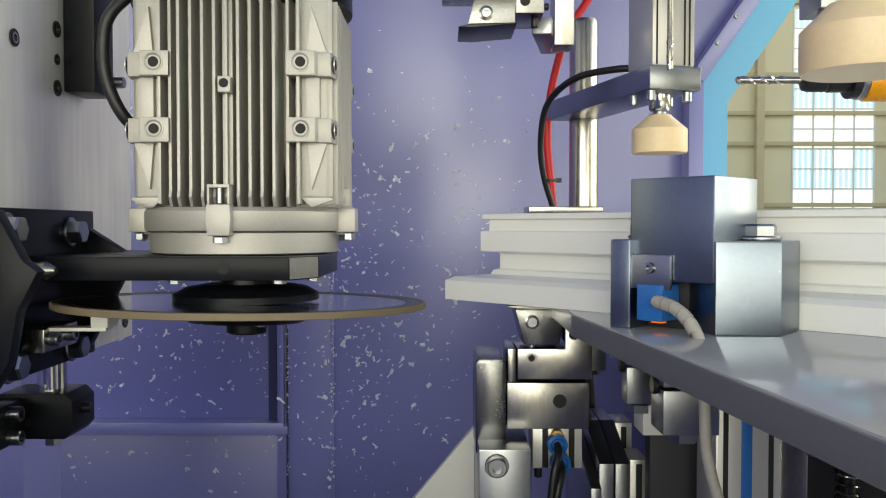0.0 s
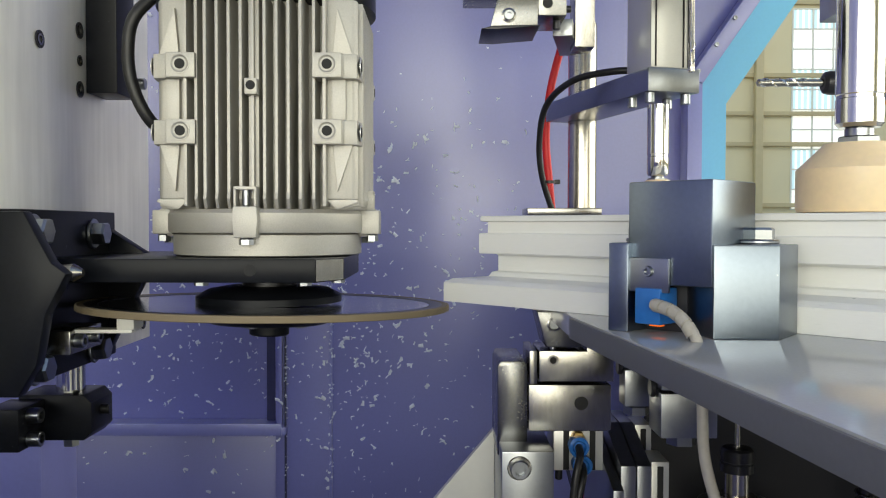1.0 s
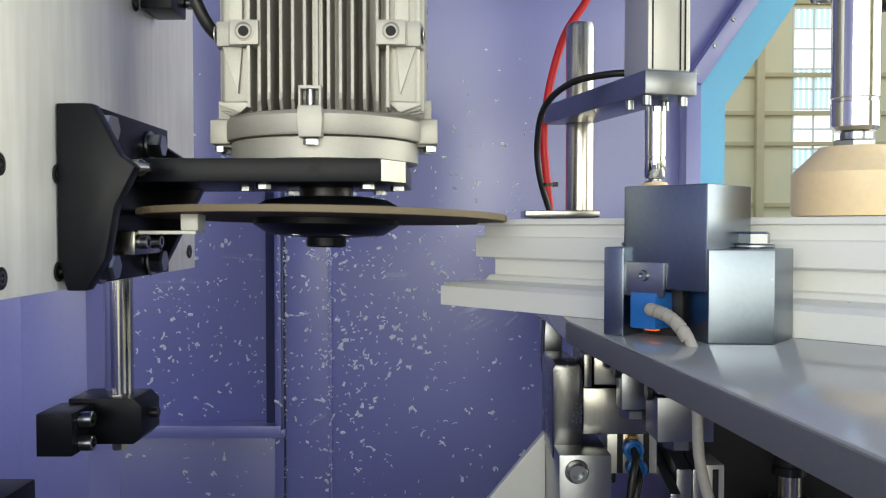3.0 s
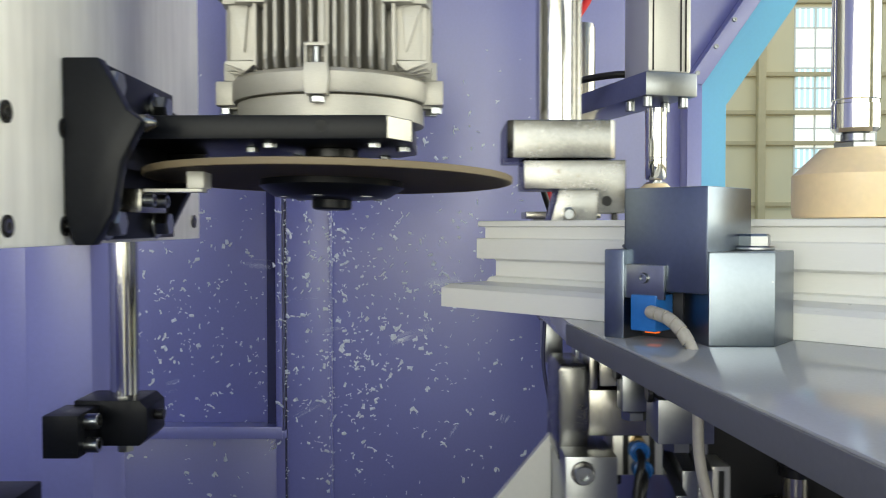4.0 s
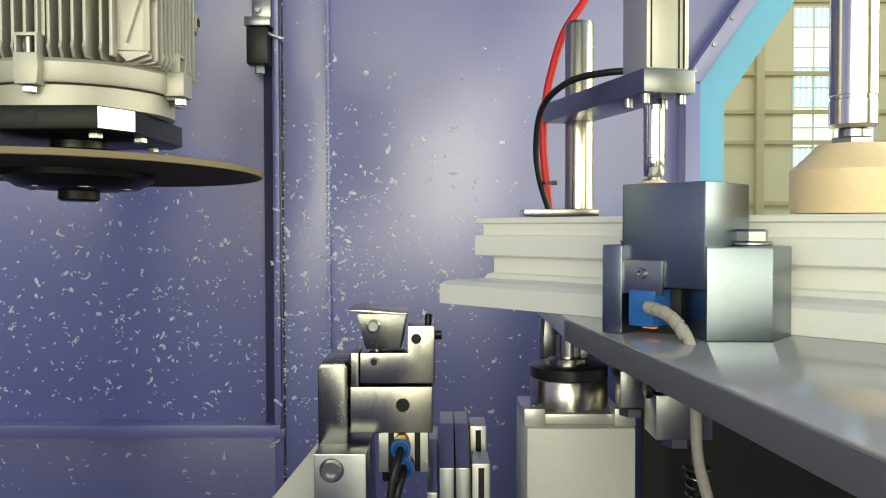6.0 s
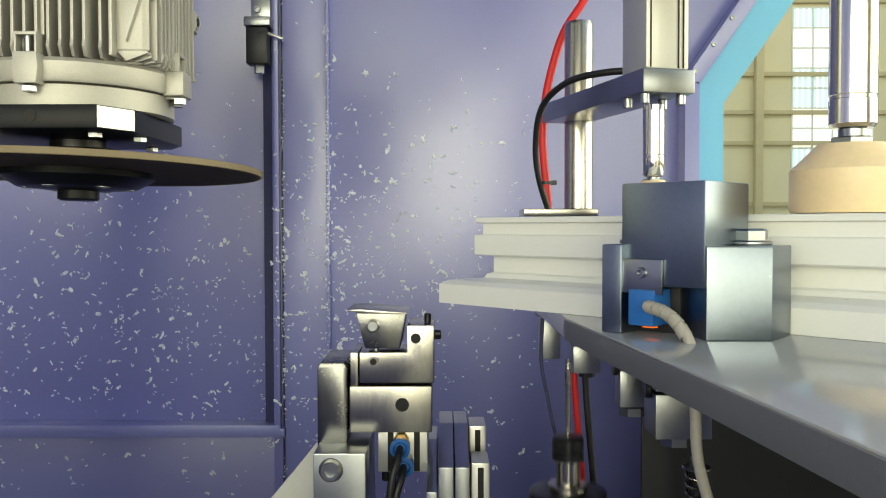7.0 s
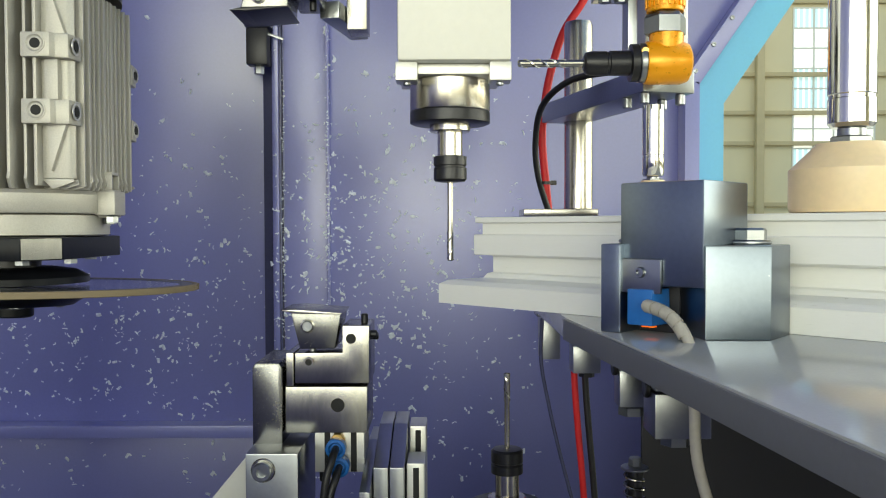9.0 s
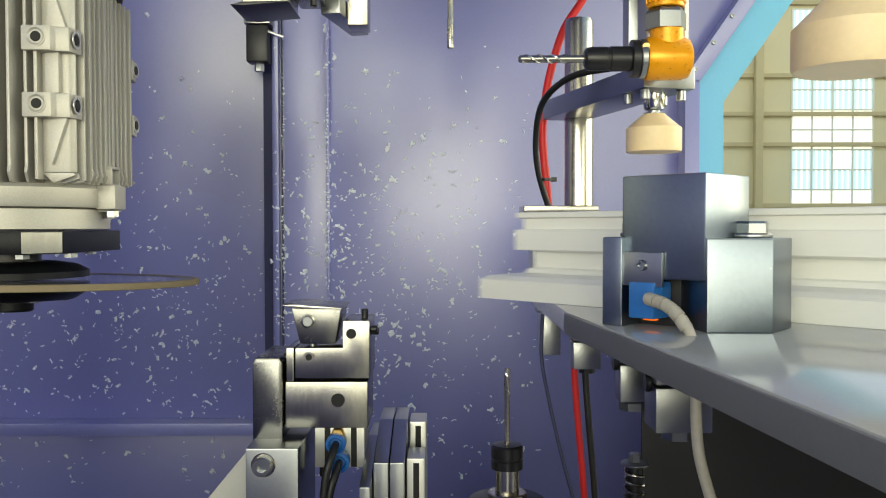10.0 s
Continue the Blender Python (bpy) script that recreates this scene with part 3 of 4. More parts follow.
def motor_parts(t):
    """The finned motor, its base ring and fan cover, about the saw axis."""
    xm = XS + 0.003
    o = Matrix.Translation((XS, YS, 0))
    m = Matrix.Translation((xm, YS, 0))
    body = part("motor_housing", rod(0.040, 0.008, 0.133, (xm, YS, 0), seg=64), CAST, t)
    upright = Matrix(((1, 0, 0, 0), (0, 0, 1, 0), (0, 1, 0, 0), (0, 0, 0, 1)))
    n = 11
    for side in range(4):
        turn = m @ Matrix.Rotation(radians(90 * side), 4, "Z")
        for k in range(n):
            x = -0.0335 + 0.067 * k / (n - 1)
            deep = 0.0600 if 0 < k < n - 1 else 0.0540
            part("fin", prism([(0.0108, -0.030), (0.0108, -deep + 0.002), (0.0165, -deep - 0.001), (0.020, -deep), (0.131, -deep), (0.131, -0.020)], x - 0.0009, x + 0.0009, "x", 0.0003, turn=turn @ upright), CAST, body)
    for sx in (-1, 1):
        for sy in (-1, 1):
            corner = part("corner_panel", prism([(sx * 0.0395, sy * 0.0480), (sx * 0.0555, sy * 0.0465), (sx * 0.0580, sy * 0.0435), (sx * 0.057, sy * 0.0405), (sx * 0.039, sy * 0.036)],
                                                0.0165, 0.1315, "z", 0.0014, turn=m), CAST, body)
            part("corner_web", block(sx * 0.0395 + xm - 0.0010, sx * 0.0395 + xm + 0.0010, YS + sy * 0.036, YS + sy * 0.0545, 0.0125, 0.1315, 0.0004), CAST, corner)
            for k in range(3):
                part("corner_rib", prism([(sx * (0.0395 + 0.003 * k), 0.0165), (sx * 0.0575, 0.0165), (sx * 0.0585, 0.0150 - 0.0016 * k), (sx * (0.046 + 0.003 * k), 0.0105)], sy * (0.0475 - 0.006 * k), sy * (0.0460 - 0.006 * k), "y", 0.0003, turn=m), CAST, corner)
            for k in range(5):
                y = YS + sy * (0.036 - 0.0078 * k)
                part("edge_fin", block(min(sx * 0.036, sx * 0.0600) + xm, max(sx * 0.036, sx * 0.0600) + xm, y - 0.0009, y + 0.0009, 0.0125, 0.1315, 0.0004), CAST, corner)
            for z in (0.055, 0.0926):
                lug = part("foot_lug", prism([(sx * 0.0330, sy * 0.0575), (sx * 0.0495, sy * 0.0575), (sx * 0.0505, sy * 0.053), (sx * 0.058, sy * 0.0525), (sx * 0.0600, sy * 0.040), (sx * 0.034, sy * 0.040)],
                                             z - 0.0075, z + 0.0065, "z", 0.0007, turn=m), CAST, body)
                part("hole_ring", lathe([(0.0056, 0.0), (0.0056, sy * 0.0006), (0.0050, sy * 0.0007), (0.0034, -sy * 0.0004), (0.0034, -sy * 0.001)], (xm + sx * 0.0415, YS + sy * 0.0575, z), "y", 24), CAST, lug)
                hole(lug, (xm + sx * 0.0415, YS + sy * 0.0577, z), 0.0029, sign=sy)
                part("side_ring", lathe([(0.0050, 0.0), (0.0050, sx * 0.0006), (0.0038, sx * 0.0006), (0.0038, 0.0)], (xm + sx * 0.0595, YS + sy * 0.0465, z), "x", 24), MACHINED, lug)
                hole(lug, (xm + sx * 0.0600, YS + sy * 0.0465, z), 0.0028, axis="x", sign=sx)
                # the web runs away from the pair of lugs
                way = -1 if z < 0.07 else 1
                e = z - 0.0072 if way < 0 else z + 0.0062
                part("rib", prism([(sx * 0.0440, e), (sx * 0.0555, e), (sx * 0.0465, e + way * 0.027)], sy * 0.044, sy * 0.0505, "y", 0.0005, turn=m), CAST, lug)
            part("lug_bar", block(xm + sx * 0.0475 - 0.004, xm + sx * 0.0475 + 0.004, min(YS + sy * 0.044, YS + sy * 0.0515), max(YS + sy * 0.044, YS + sy * 0.0515), 0.0617, 0.0850, 0.0006), CAST, corner)
    boss = part("tapped_boss", block(xm - 0.0035, xm + 0.0035, YS - 0.0645, YS - 0.045, 0.0745, 0.0835, 0.0006), CAST, body)
    hole(boss, (xm, YS - 0.0647, 0.0795), 0.0026)
    part("boss_web", block(xm - 0.0030, xm + 0.0030, YS - 0.0560, YS - 0.035, 0.012, 0.1315, 0.0006), CAST, body)
    ring = part("base_ring", lathe([(0.0605, -0.003), (0.0612, -0.0015), (0.0612, 0.0085), (0.0595, 0.0108), (0.048, 0.0112)], (XS, YS, 0), "z", 72), CAST, t)
    part("base_collar", lathe([(0.056, -0.0168), (0.0582, -0.016), (0.0582, -0.0042), (0.056, -0.0032)], (XS, YS, 0), "z", 72), CAST, t)
    for k in range(4):
        a = radians(90 * k - 90)
        turn = o @ Matrix.Rotation(a + radians(90), 4, "Z")
        clip = part("clip", prism([(-0.0062, -0.0055), (0.0062, -0.0055), (0.0072, 0.004), (0.0066, 0.012), (-0.0066, 0.012), (-0.0072, 0.004)], -0.0675, -0.056, "y", 0.0007, turn=turn), CAST, ring)
        part("clip_bolt", hexhead(0.0042, -0.0095, -0.0058, (0, -0.0625, 0), turn=turn), ZINC, clip, smooth=False)
        part("spring_screw", rod(0.0022, 0.012, 0.022, (0, -0.0625, 0), turn=turn), ZINC, clip)
        for dx in (-0.0063, 0.0050):
            part("clip_cheek", block(dx, dx + 0.0013, -0.0665, -0.050, 0.012, 0.0215, 0.0003, turn=turn), CAST, clip)
        part("clip_bridge", block(-0.0063, 0.0063, -0.0665, -0.050, 0.0213, 0.0232, 0.0003, turn=turn), CAST, clip)
    for sx in (-1, 1):
        ear = part("corner_ear", block(XS + sx * 0.058, XS + sx * 0.0705, YS - 0.012, YS + 0.006, -0.004, 0.011, 0.001), CAST, ring)
        part("ear_bolt", hexhead(0.004, -0.0085, -0.004, (XS + sx * 0.0655, YS - 0.004, 0)), ZINC, ear, smooth=False)
    part("fan_cover", lathe([(0.060, 0.1335), (0.0675, 0.134), (0.0675, 0.175), (0.056, 0.182)], (XS, YS, 0), "z", 56), BLACK, t, "black fan cover")


def saw_head():
    t = thing("saw_head", "vertical cast motor with a large disc saw on a black bracket", "saw")
    motor_parts(t)
    arm = part("motor_arm", prism([(-0.238, 0.462), (-0.0858, 0.462), (-0.0725, 0.486), (-0.0725, 0.572), (-0.086, 0.594), (-0.238, 0.594)], -0.0305, -0.0172, "z", 0.0009), BLACK, t)
    hole(arm, (-0.122, 0.462, -0.0235), 0.0034)
    for dx, dy in ((-0.03, -0.047), (0.03, -0.047), (0.046, -0.02), (-0.046, -0.02), (0.03, 0.047), (-0.03, 0.047)):
        part("arm_bolt", hexhead(0.0042, -0.0335, -0.0305, (XS + dx, YS + dy, 0)), ZINC, arm, smooth=False)
    # Thin steel sliver imitates the reflection on the arm's glossy black chamfer
    a = math.atan2(0.024, 0.0133)
    part("chamfer_sheen", block(0.0008, 0.0266, -0.0002, 0.0006, -0.0298, -0.0179, 0.0, turn=Matrix.Translation((-0.0858, 0.462, 0)) @ Matrix.Rotation(a, 4, "Z")), STEEL, arm, "steel sliver that stands for the sheen of the black chamfer")
    # bracket on the slide plate
    br = part("bracket", block(-0.2505, -0.238, 0.440, 0.568, -0.086, 0.010, 0.001), BLACK, t)
    part("front_gusset", prism([(-0.2505, 0.0085), (-0.232, 0.0085), (-0.218, -0.018), (-0.210, -0.024), (-0.221, -0.045), (-0.226, -0.072), (-0.236, -0.0885), (-0.246, -0.0885), (-0.2505, -0.072)], 0.431, 0.441, "y", 0.001), BLACK, br)
    part("rear_gusset", prism([(-0.240, 0.0), (-0.212, -0.018), (-0.212, -0.03), (-0.240, -0.085)], 0.556, 0.566, "y", 0.001), BLACK, br)
    part("weld", lathe([(0.002, -0.008), (0.0045, -0.005), (0.005, 0.003), (0.002, 0.008)], (-0.2145, 0.444, -0.024), "x", 12), STEEL, br)
    for y, z in ((0.453, -0.002), (0.531, -0.004), (0.453, -0.077), (0.531, -0.077)):
        hex_bolt(br, (-0.238, y, z), 0.0078, 0.0075, "x", 1)
    sl = part("slide_plate", block(-0.266, -0.2512, 0.36, 0.672, -0.0885, 0.42, 0.001), PLATE, t, "ground steel slide plate")
    for y, z in ((0.544, 0.0895), (0.544, 0.108), (0.544, 0.1275), (0.432, -0.028), (0.432, -0.0785), (0.375, -0.027), (0.375, -0.0785), (0.655, -0.075), (0.44, 0.15), (0.49, 0.11)):
        r = 0.0028 if abs(z - 0.108) < 0.001 else 0.0042
        part("bore", lathe([(r, -0.2508), (r * 1.25, -0.2507), (r * 1.25, -0.2500), (r, -0.2499), (r * 0.9, -0.2503), (0.0002, -0.2505)], (0, y, z), "x", 22), BLACKOX, sl)
        part("plate_screw", lathe([(r * 0.82, -0.252), (r * 0.82, -0.2497), (r * 0.5, -0.2497), (r * 0.5, -0.251)], (0, y, z), "x", 18), STEEL, sl)
    part("slide_body", block(-0.36, -0.2665, 0.366, 0.668, -0.084, 0.42, 0.002), LILAC, t)
    bar = part("stop_bar", block(-0.2505, -0.230, 0.553, 0.585, 0.0885, 0.42, 0.0012), BLACK, t)
    part("stop_screw", rod(0.004, -0.230, -0.2225, (0, 0.585, 0.10), "x"), ZINC, bar)
    part("motor_cable", tube([(-0.178, 0.52, 0.054), (-0.191, 0.505, 0.064), (-0.2005, 0.5, 0.086), (-0.2025, 0.5, 0.11), (-0.197, 0.5, 0.128), (-0.180, 0.51, 0.148)], 0.0038), RUBBER, t)
    # sensor flag below the arm
    flag = part("flag_plate", block(-0.236, -0.190, 0.468, 0.480, -0.0595, -0.0575, 0.0004), CREAM, t)
    part("flag_tab", block(-0.198, -0.188, 0.466, 0.482, -0.0575, -0.0475, 0.0012), CREAM, flag)
    part("flag_base", block(-0.238, -0.222, 0.462, 0.505, -0.071, -0.0575, 0.001), STEEL, flag)
    for y in (0.470, 0.492):
        socket_screw(flag, (-0.222, y, -0.064), 0.004, 0.005, "x", 1)
    # hub and saw disc
    part("spindle", rod(0.017, -0.0445, -0.0305, (XS, YS, 0)), BLACKOX, t)
    part("upper_hub", lathe([(0.026, -0.0365), (0.038, -0.0385), (0.0455, -0.0425), (0.0455, -0.0465), (0.03, -0.0468)], (XS, YS, 0), "z", 64), BLACK, t)
    blade = part("saw_disc", saw_disc(), DISC, t, "spinning steel saw disc")
    blade.location = (XS, YS, -0.0488)
    part("tooth_rim", saw_teeth(lathe([(0.1098, -0.0018), (0.1128, -0.0020), (0.1133, -0.0016), (0.1133, 0.0016), (0.1128, 0.0020), (0.1098, 0.0018), (0.1098, -0.0018)], seg=96)), RIM, blade, "blurred dusty rim of teeth")
    part("body_ring", lathe([(0.1015, -0.0014), (0.1030, -0.0017), (0.1097, -0.0017), (0.1097, 0.0017), (0.1030, 0.0017), (0.1015, 0.0014), (0.1015, -0.0014)], seg=96), BLACKOX, blade, "dark ring inside the teeth")
    part("lower_hub", lathe([(0.0455, -0.0018), (0.0455, -0.0055), (0.036, -0.0115), (0.0125, -0.0135), (0.0125, -0.0185), (0.011, -0.0195)], seg=64), BLACK, blade)
    for k in range(6):
        a = radians(60 * k)
        part("hub_screw", rod(0.003, -0.0128, -0.009, (0.03 * math.cos(a), 0.03 * math.sin(a), 0)), ZINC, blade)
    return t, blade


def saw_disc():
    return lathe([(0.012, -0.0013), (0.1082, -0.0013), (0.1082, 0.0013), (0.012, 0.0013)], seg=96)


def saw_teeth(bm):
    """Carbide teeth set into the rim."""
    for k in range(48):
        block(0.1110, 0.1142, -0.0016, 0.0016, -0.0018, 0.0018, 0.0, bm, Matrix.Rotation(2 * math.pi * k / 48, 4, "Z"))
    return bm


def carriage_post():
    t = thing("carriage_post", "lilac painted post of the tool carriage with a chromed guide rod", "carriage")
    part("post", block(-0.385, -0.332, 0.655, 0.72, -0.48, 0.5, 0.003), LILAC, t)
    part("post_web", block(-0.43, -0.386, 0.69, 0.70, -0.48, 0.5, 0.001), LILAC, t)
    part("guide_rod", rod(0.0105, -0.156, 0.3, (-0.297, 0.63, 0)), CHROME, t)
    part("guide_rod", rod(0.0085, -0.215, 0.3, (-0.3275, 0.48, 0)), CHROME, t)
    part("rod_foot", block(-0.36, -0.300, 0.455, 0.505, -0.25, -0.1505, 0.0015), BLACK, t)
    cl = part("rod_clamp", prism([(-0.328, -0.124), (-0.280, -0.124), (-0.274, -0.130), (-0.274, -0.152), (-0.280, -0.158), (-0.328, -0.158)], 0.612, 0.652, "y", 0.0012), BLACK, t)
    part("clamp_ear", block(-0.334, -0.309, 0.575, 0.613, -0.157, -0.127, 0.001), BLACK, cl)
    for z in (-0.134, -0.151):
        socket_screw(cl, (-0.309, 0.59, z), 0.0055, 0.009, "x", 1)
    part("knob", rod(0.004, -0.274, -0.267, (0, 0.63, -0.138), "x"), BLACKOX, cl)
    part("end_nut", hexhead(0.006, -0.166, -0.158, (-0.297, 0.63, 0)), ZINC, cl, smooth=False)
    part("carrier", block(-0.43, -0.332, 0.655, 0.70, -0.52, -0.48, 0.002), DARK, t)
    return t


XK = 0.0784      # lower knife's cross bore at the start


def knife_holder(t, sign, x0, x1, z, inset, bolt):
    """A clamped trimming knife; sign 1 points its edge up, -1 down."""
    h = part("knife_holder", prism([(x0, z), (x1, z), (x1 - (0.004 if sign > 0 else -0.001), z - sign * 0.024), (x0 + inset, z - sign * 0.024)], 0.552, 0.590, "y", 0.0012), GROUND, t)
    part("knife", prism([(x0 - 0.006, z + sign * 0.0022), (x0 + 0.004, z + sign * 0.0026), (x1 + 0.001, z + sign * 0.0002), (x1 + 0.001, z - sign * 0.0004), (x0 + 0.002, z + sign * 0.0003)], 0.548, 0.594, "y", 0.0002), STEEL if sign > 0 else BLACKOX, h, "thin trimming knife")
    part("bolt_ring", lathe([(0.0048, 0.553), (0.0048, 0.5512), (0.0036, 0.5508), (0.0036, 0.553)], (bolt[0], 0, bolt[1]), "y", 24), STEEL, h)
    socket_screw(h, (bolt[0], 0.5525, bolt[1]), 0.0034, 0.0022)


def lower_knife():
    t = thing("lower_knife_unit", "steel lower trimming-knife slide with air fittings", "knife slide")
    main = part("slide_block", block(-0.0354, 0.0200, 0.556, 0.600, -0.1365, -0.1052, 0.0009), STEEL, t)
    hole(main, (0, 0.556, -0.1176), 0.0046)
    carrier = part("knife_carrier", prism([(-0.0285, -0.0822), (0.0034, -0.0822), (0.0034, -0.0640), (0.0215, -0.0640), (0.0215, -0.1028), (-0.0285, -0.1028)], 0.555, 0.598, "y", 0.0009), STEEL, t)
    hole(carrier, (0.0092, 0.555, -0.0728), 0.0034)
    part("bore_ring", lathe([(0.0036, 0.556), (0.0036, 0.5546), (0.0022, 0.5546), (0.0022, 0.556)], (-0.0192, 0, -0.0885), "y", 20), STEEL, carrier)
    hole(carrier, (-0.0192, 0.5552, -0.0885), 0.0022)
    part("set_screw", rod(0.0024, -0.0642, -0.0575, (0.017, 0.570, 0)), BLACKOX, carrier)
    part("set_screw", rod(0.0026, 0.0215, 0.0262, (0, 0.562, -0.0705), "x"), BLACKOX, carrier)
    part("set_screw", rod(0.0026, 0.0215, 0.0262, (0, 0.575, -0.0735), "x"), BLACKOX, carrier)
    part("neck", rod(0.009, -0.112, -0.1, (0.0, 0.578, 0)), BLACKOX, carrier)
    knife_holder(carrier, 1, -0.0305, 0.0030, -0.0552, 0.006, (-0.0192, -0.0640))
    part("jack_screw", rod(0.002, -0.0832, -0.0785, (-0.018, 0.565, 0)), ZINC, t)
    part("back_rail", block(-0.0348, -0.0296, 0.557, 0.604, -0.105, -0.0825, 0.0006), STEEL, t)
    part("side_plate", prism([(-0.0565, -0.152), (-0.0365, -0.152), (-0.0365, -0.0925), (-0.0385, -0.0885), (-0.0545, -0.0885), (-0.0565, -0.092)], 0.552, 0.612, "y", 0.0015), GROUND, t)
    foot = part("foot_block", block(-0.0555, -0.022, 0.527, 0.60, -0.27, -0.1425, 0.001), ZINC, t)
    socket_screw(foot, (-0.0441, 0.527, -0.153), 0.0062, 0.006)
    part("washer", rod(0.0078, 0.5262, 0.5272, (-0.0441, 0, -0.153), "y"), STEEL, foot)
    cyl = part("air_cylinder", block(-0.0172, 0.0168, 0.566, 0.600, -0.166, -0.137, 0.0008), MACHINED, t)
    for x in (-0.0085, 0.0095):
        part("slot", block(x - 0.002, x + 0.002, 0.5655, 0.57, -0.1655, -0.1375, 0.0002), RECESS, cyl)
    part("screw_end", rod(0.0026, -0.174, -0.166, (-0.0125, 0.573, 0)), BLACKOX, cyl)
    part("brass_nipple", hexhead(0.005, 0.566, 0.560, (-0.001, 0, -0.1425), "y"), BRASS, cyl, smooth=False)
    for z, x in ((-0.147, -0.0015), (-0.1595, 0.0008)):
        part("fitting", lathe([(0.003, 0.566), (0.0066, 0.562), (0.0068, 0.554), (0.0048, 0.553), (0.0035, 0.555)], (x, 0, z), "y", 24), SENSOR, cyl, "blue push-in fitting")
        part("air_hose", tube([(x, 0.556, z), (x - 0.001, 0.545, z - 0.004), (x - 0.005, 0.540, z - 0.02), (x - 0.008, 0.540, z - 0.06), (x - 0.008, 0.545, z - 0.11)], 0.0026), RUBBER, cyl)
    for x0, x1, top, y in ((0.0165, 0.0235, -0.1520, 0.53), (0.0245, 0.0345, -0.1405, 0.542), (0.0352, 0.0450, -0.1405, 0.542)):
        part("slide_rail", prism([(0.545 if y > 0.54 else y, top - 0.0165), (0.60, top), (0.64, top), (0.64, -0.27), (0.545 if y > 0.54 else y, -0.27)], x0, x1, "x", 0.0008), ZINC, t)
    for y, top in ((0.552, -0.1560), (0.60, -0.1425)):
        rail = part("extruded_rail", block(0.0462, 0.0585, y, y + 0.03, -0.27, top, 0.0012), MACHINED, t)
        part("rail_groove", block(0.0505, 0.0545, y - 0.0004, y + 0.003, -0.27, top - 0.003, 0.0002), RECESS, rail)
    part("web", prism([(-0.0556, -0.1445), (-0.0556, -0.27), (-0.16, -0.27)], 0.597, 0.605, "y", 0.0006), CREAM, t)
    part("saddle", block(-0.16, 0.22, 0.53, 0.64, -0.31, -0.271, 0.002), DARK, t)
    spr = part("spring_post", rod(0.0055, -0.271, -0.168, (0.205, 0.58, 0)), BLACKOX, t)
    part("spring_bolt", hexhead(0.0045, -0.166, -0.160, (0.205, 0.58, 0)), ZINC, spr, smooth=False)
    part("spring_washer", rod(0.0098, -0.1685, -0.1665, (0.205, 0.58, 0)), ZINC, spr)
    part("spring", tube([(0.205 + 0.007 * math.cos(a * 0.9), 0.58 + 0.007 * math.sin(a * 0.9), -0.170 - 0.0009 * a) for a in range(0, 75)], 0.0011, 8, fine=2), STEEL, spr)
    return t, carrier


def upper_knife():
    """Built with its cylinder run out."""
    t = thing("upper_knife_unit", "steel upper trimming-knife on a chromed piston rod", "knife slide")
    head = part("crosshead", prism([(-0.0905, 0.556), (-0.0905, 0.622), (-0.018, 0.622), (-0.018, 0.558), (-0.022, 0.553), (-0.086, 0.553)], 0.0545, 0.0800, "z", 0.001), GROUND, t)
    hole(head, (-0.05, 0.575, 0.0545), 0.004, axis="z")
    body = part("knife_carrier", prism([(-0.0792, 0.0535), (-0.0115, 0.0535), (-0.0115, 0.0180), (-0.0305, 0.0180), (-0.0305, 0.0340), (-0.0792, 0.0340)], 0.555, 0.600, "y", 0.0009), GROUND, t)
    hole(body, (-0.0241, 0.555, 0.0262), 0.0034)
    part("set_screw", rod(0.0024, 0.0115, 0.018, (-0.0165, 0.568, 0)), BLACKOX, body)
    part("set_screw", rod(0.0024, -0.0115, -0.0075, (0, 0.562, 0.024), "x"), BLACKOX, body)
    part("neck", rod(0.006, 0.029, 0.035, (-0.046, 0.575, 0)), BLACKOX, body)
    knife_holder(t, -1, -0.0622, -0.0310, 0.0100, 0.006, (-0.050, 0.0174))
    part("piston_rod", rod(0.0124, 0.0798, 0.40, (-0.0568, 0.575, 0)), CHROME, t)
    for k in range(3):
        part("guide_rod", rod(0.0019, 0.0798, 0.40, (-0.0450 + 0.0034 * k, 0.586, 0)), STEEL, t)
    return t


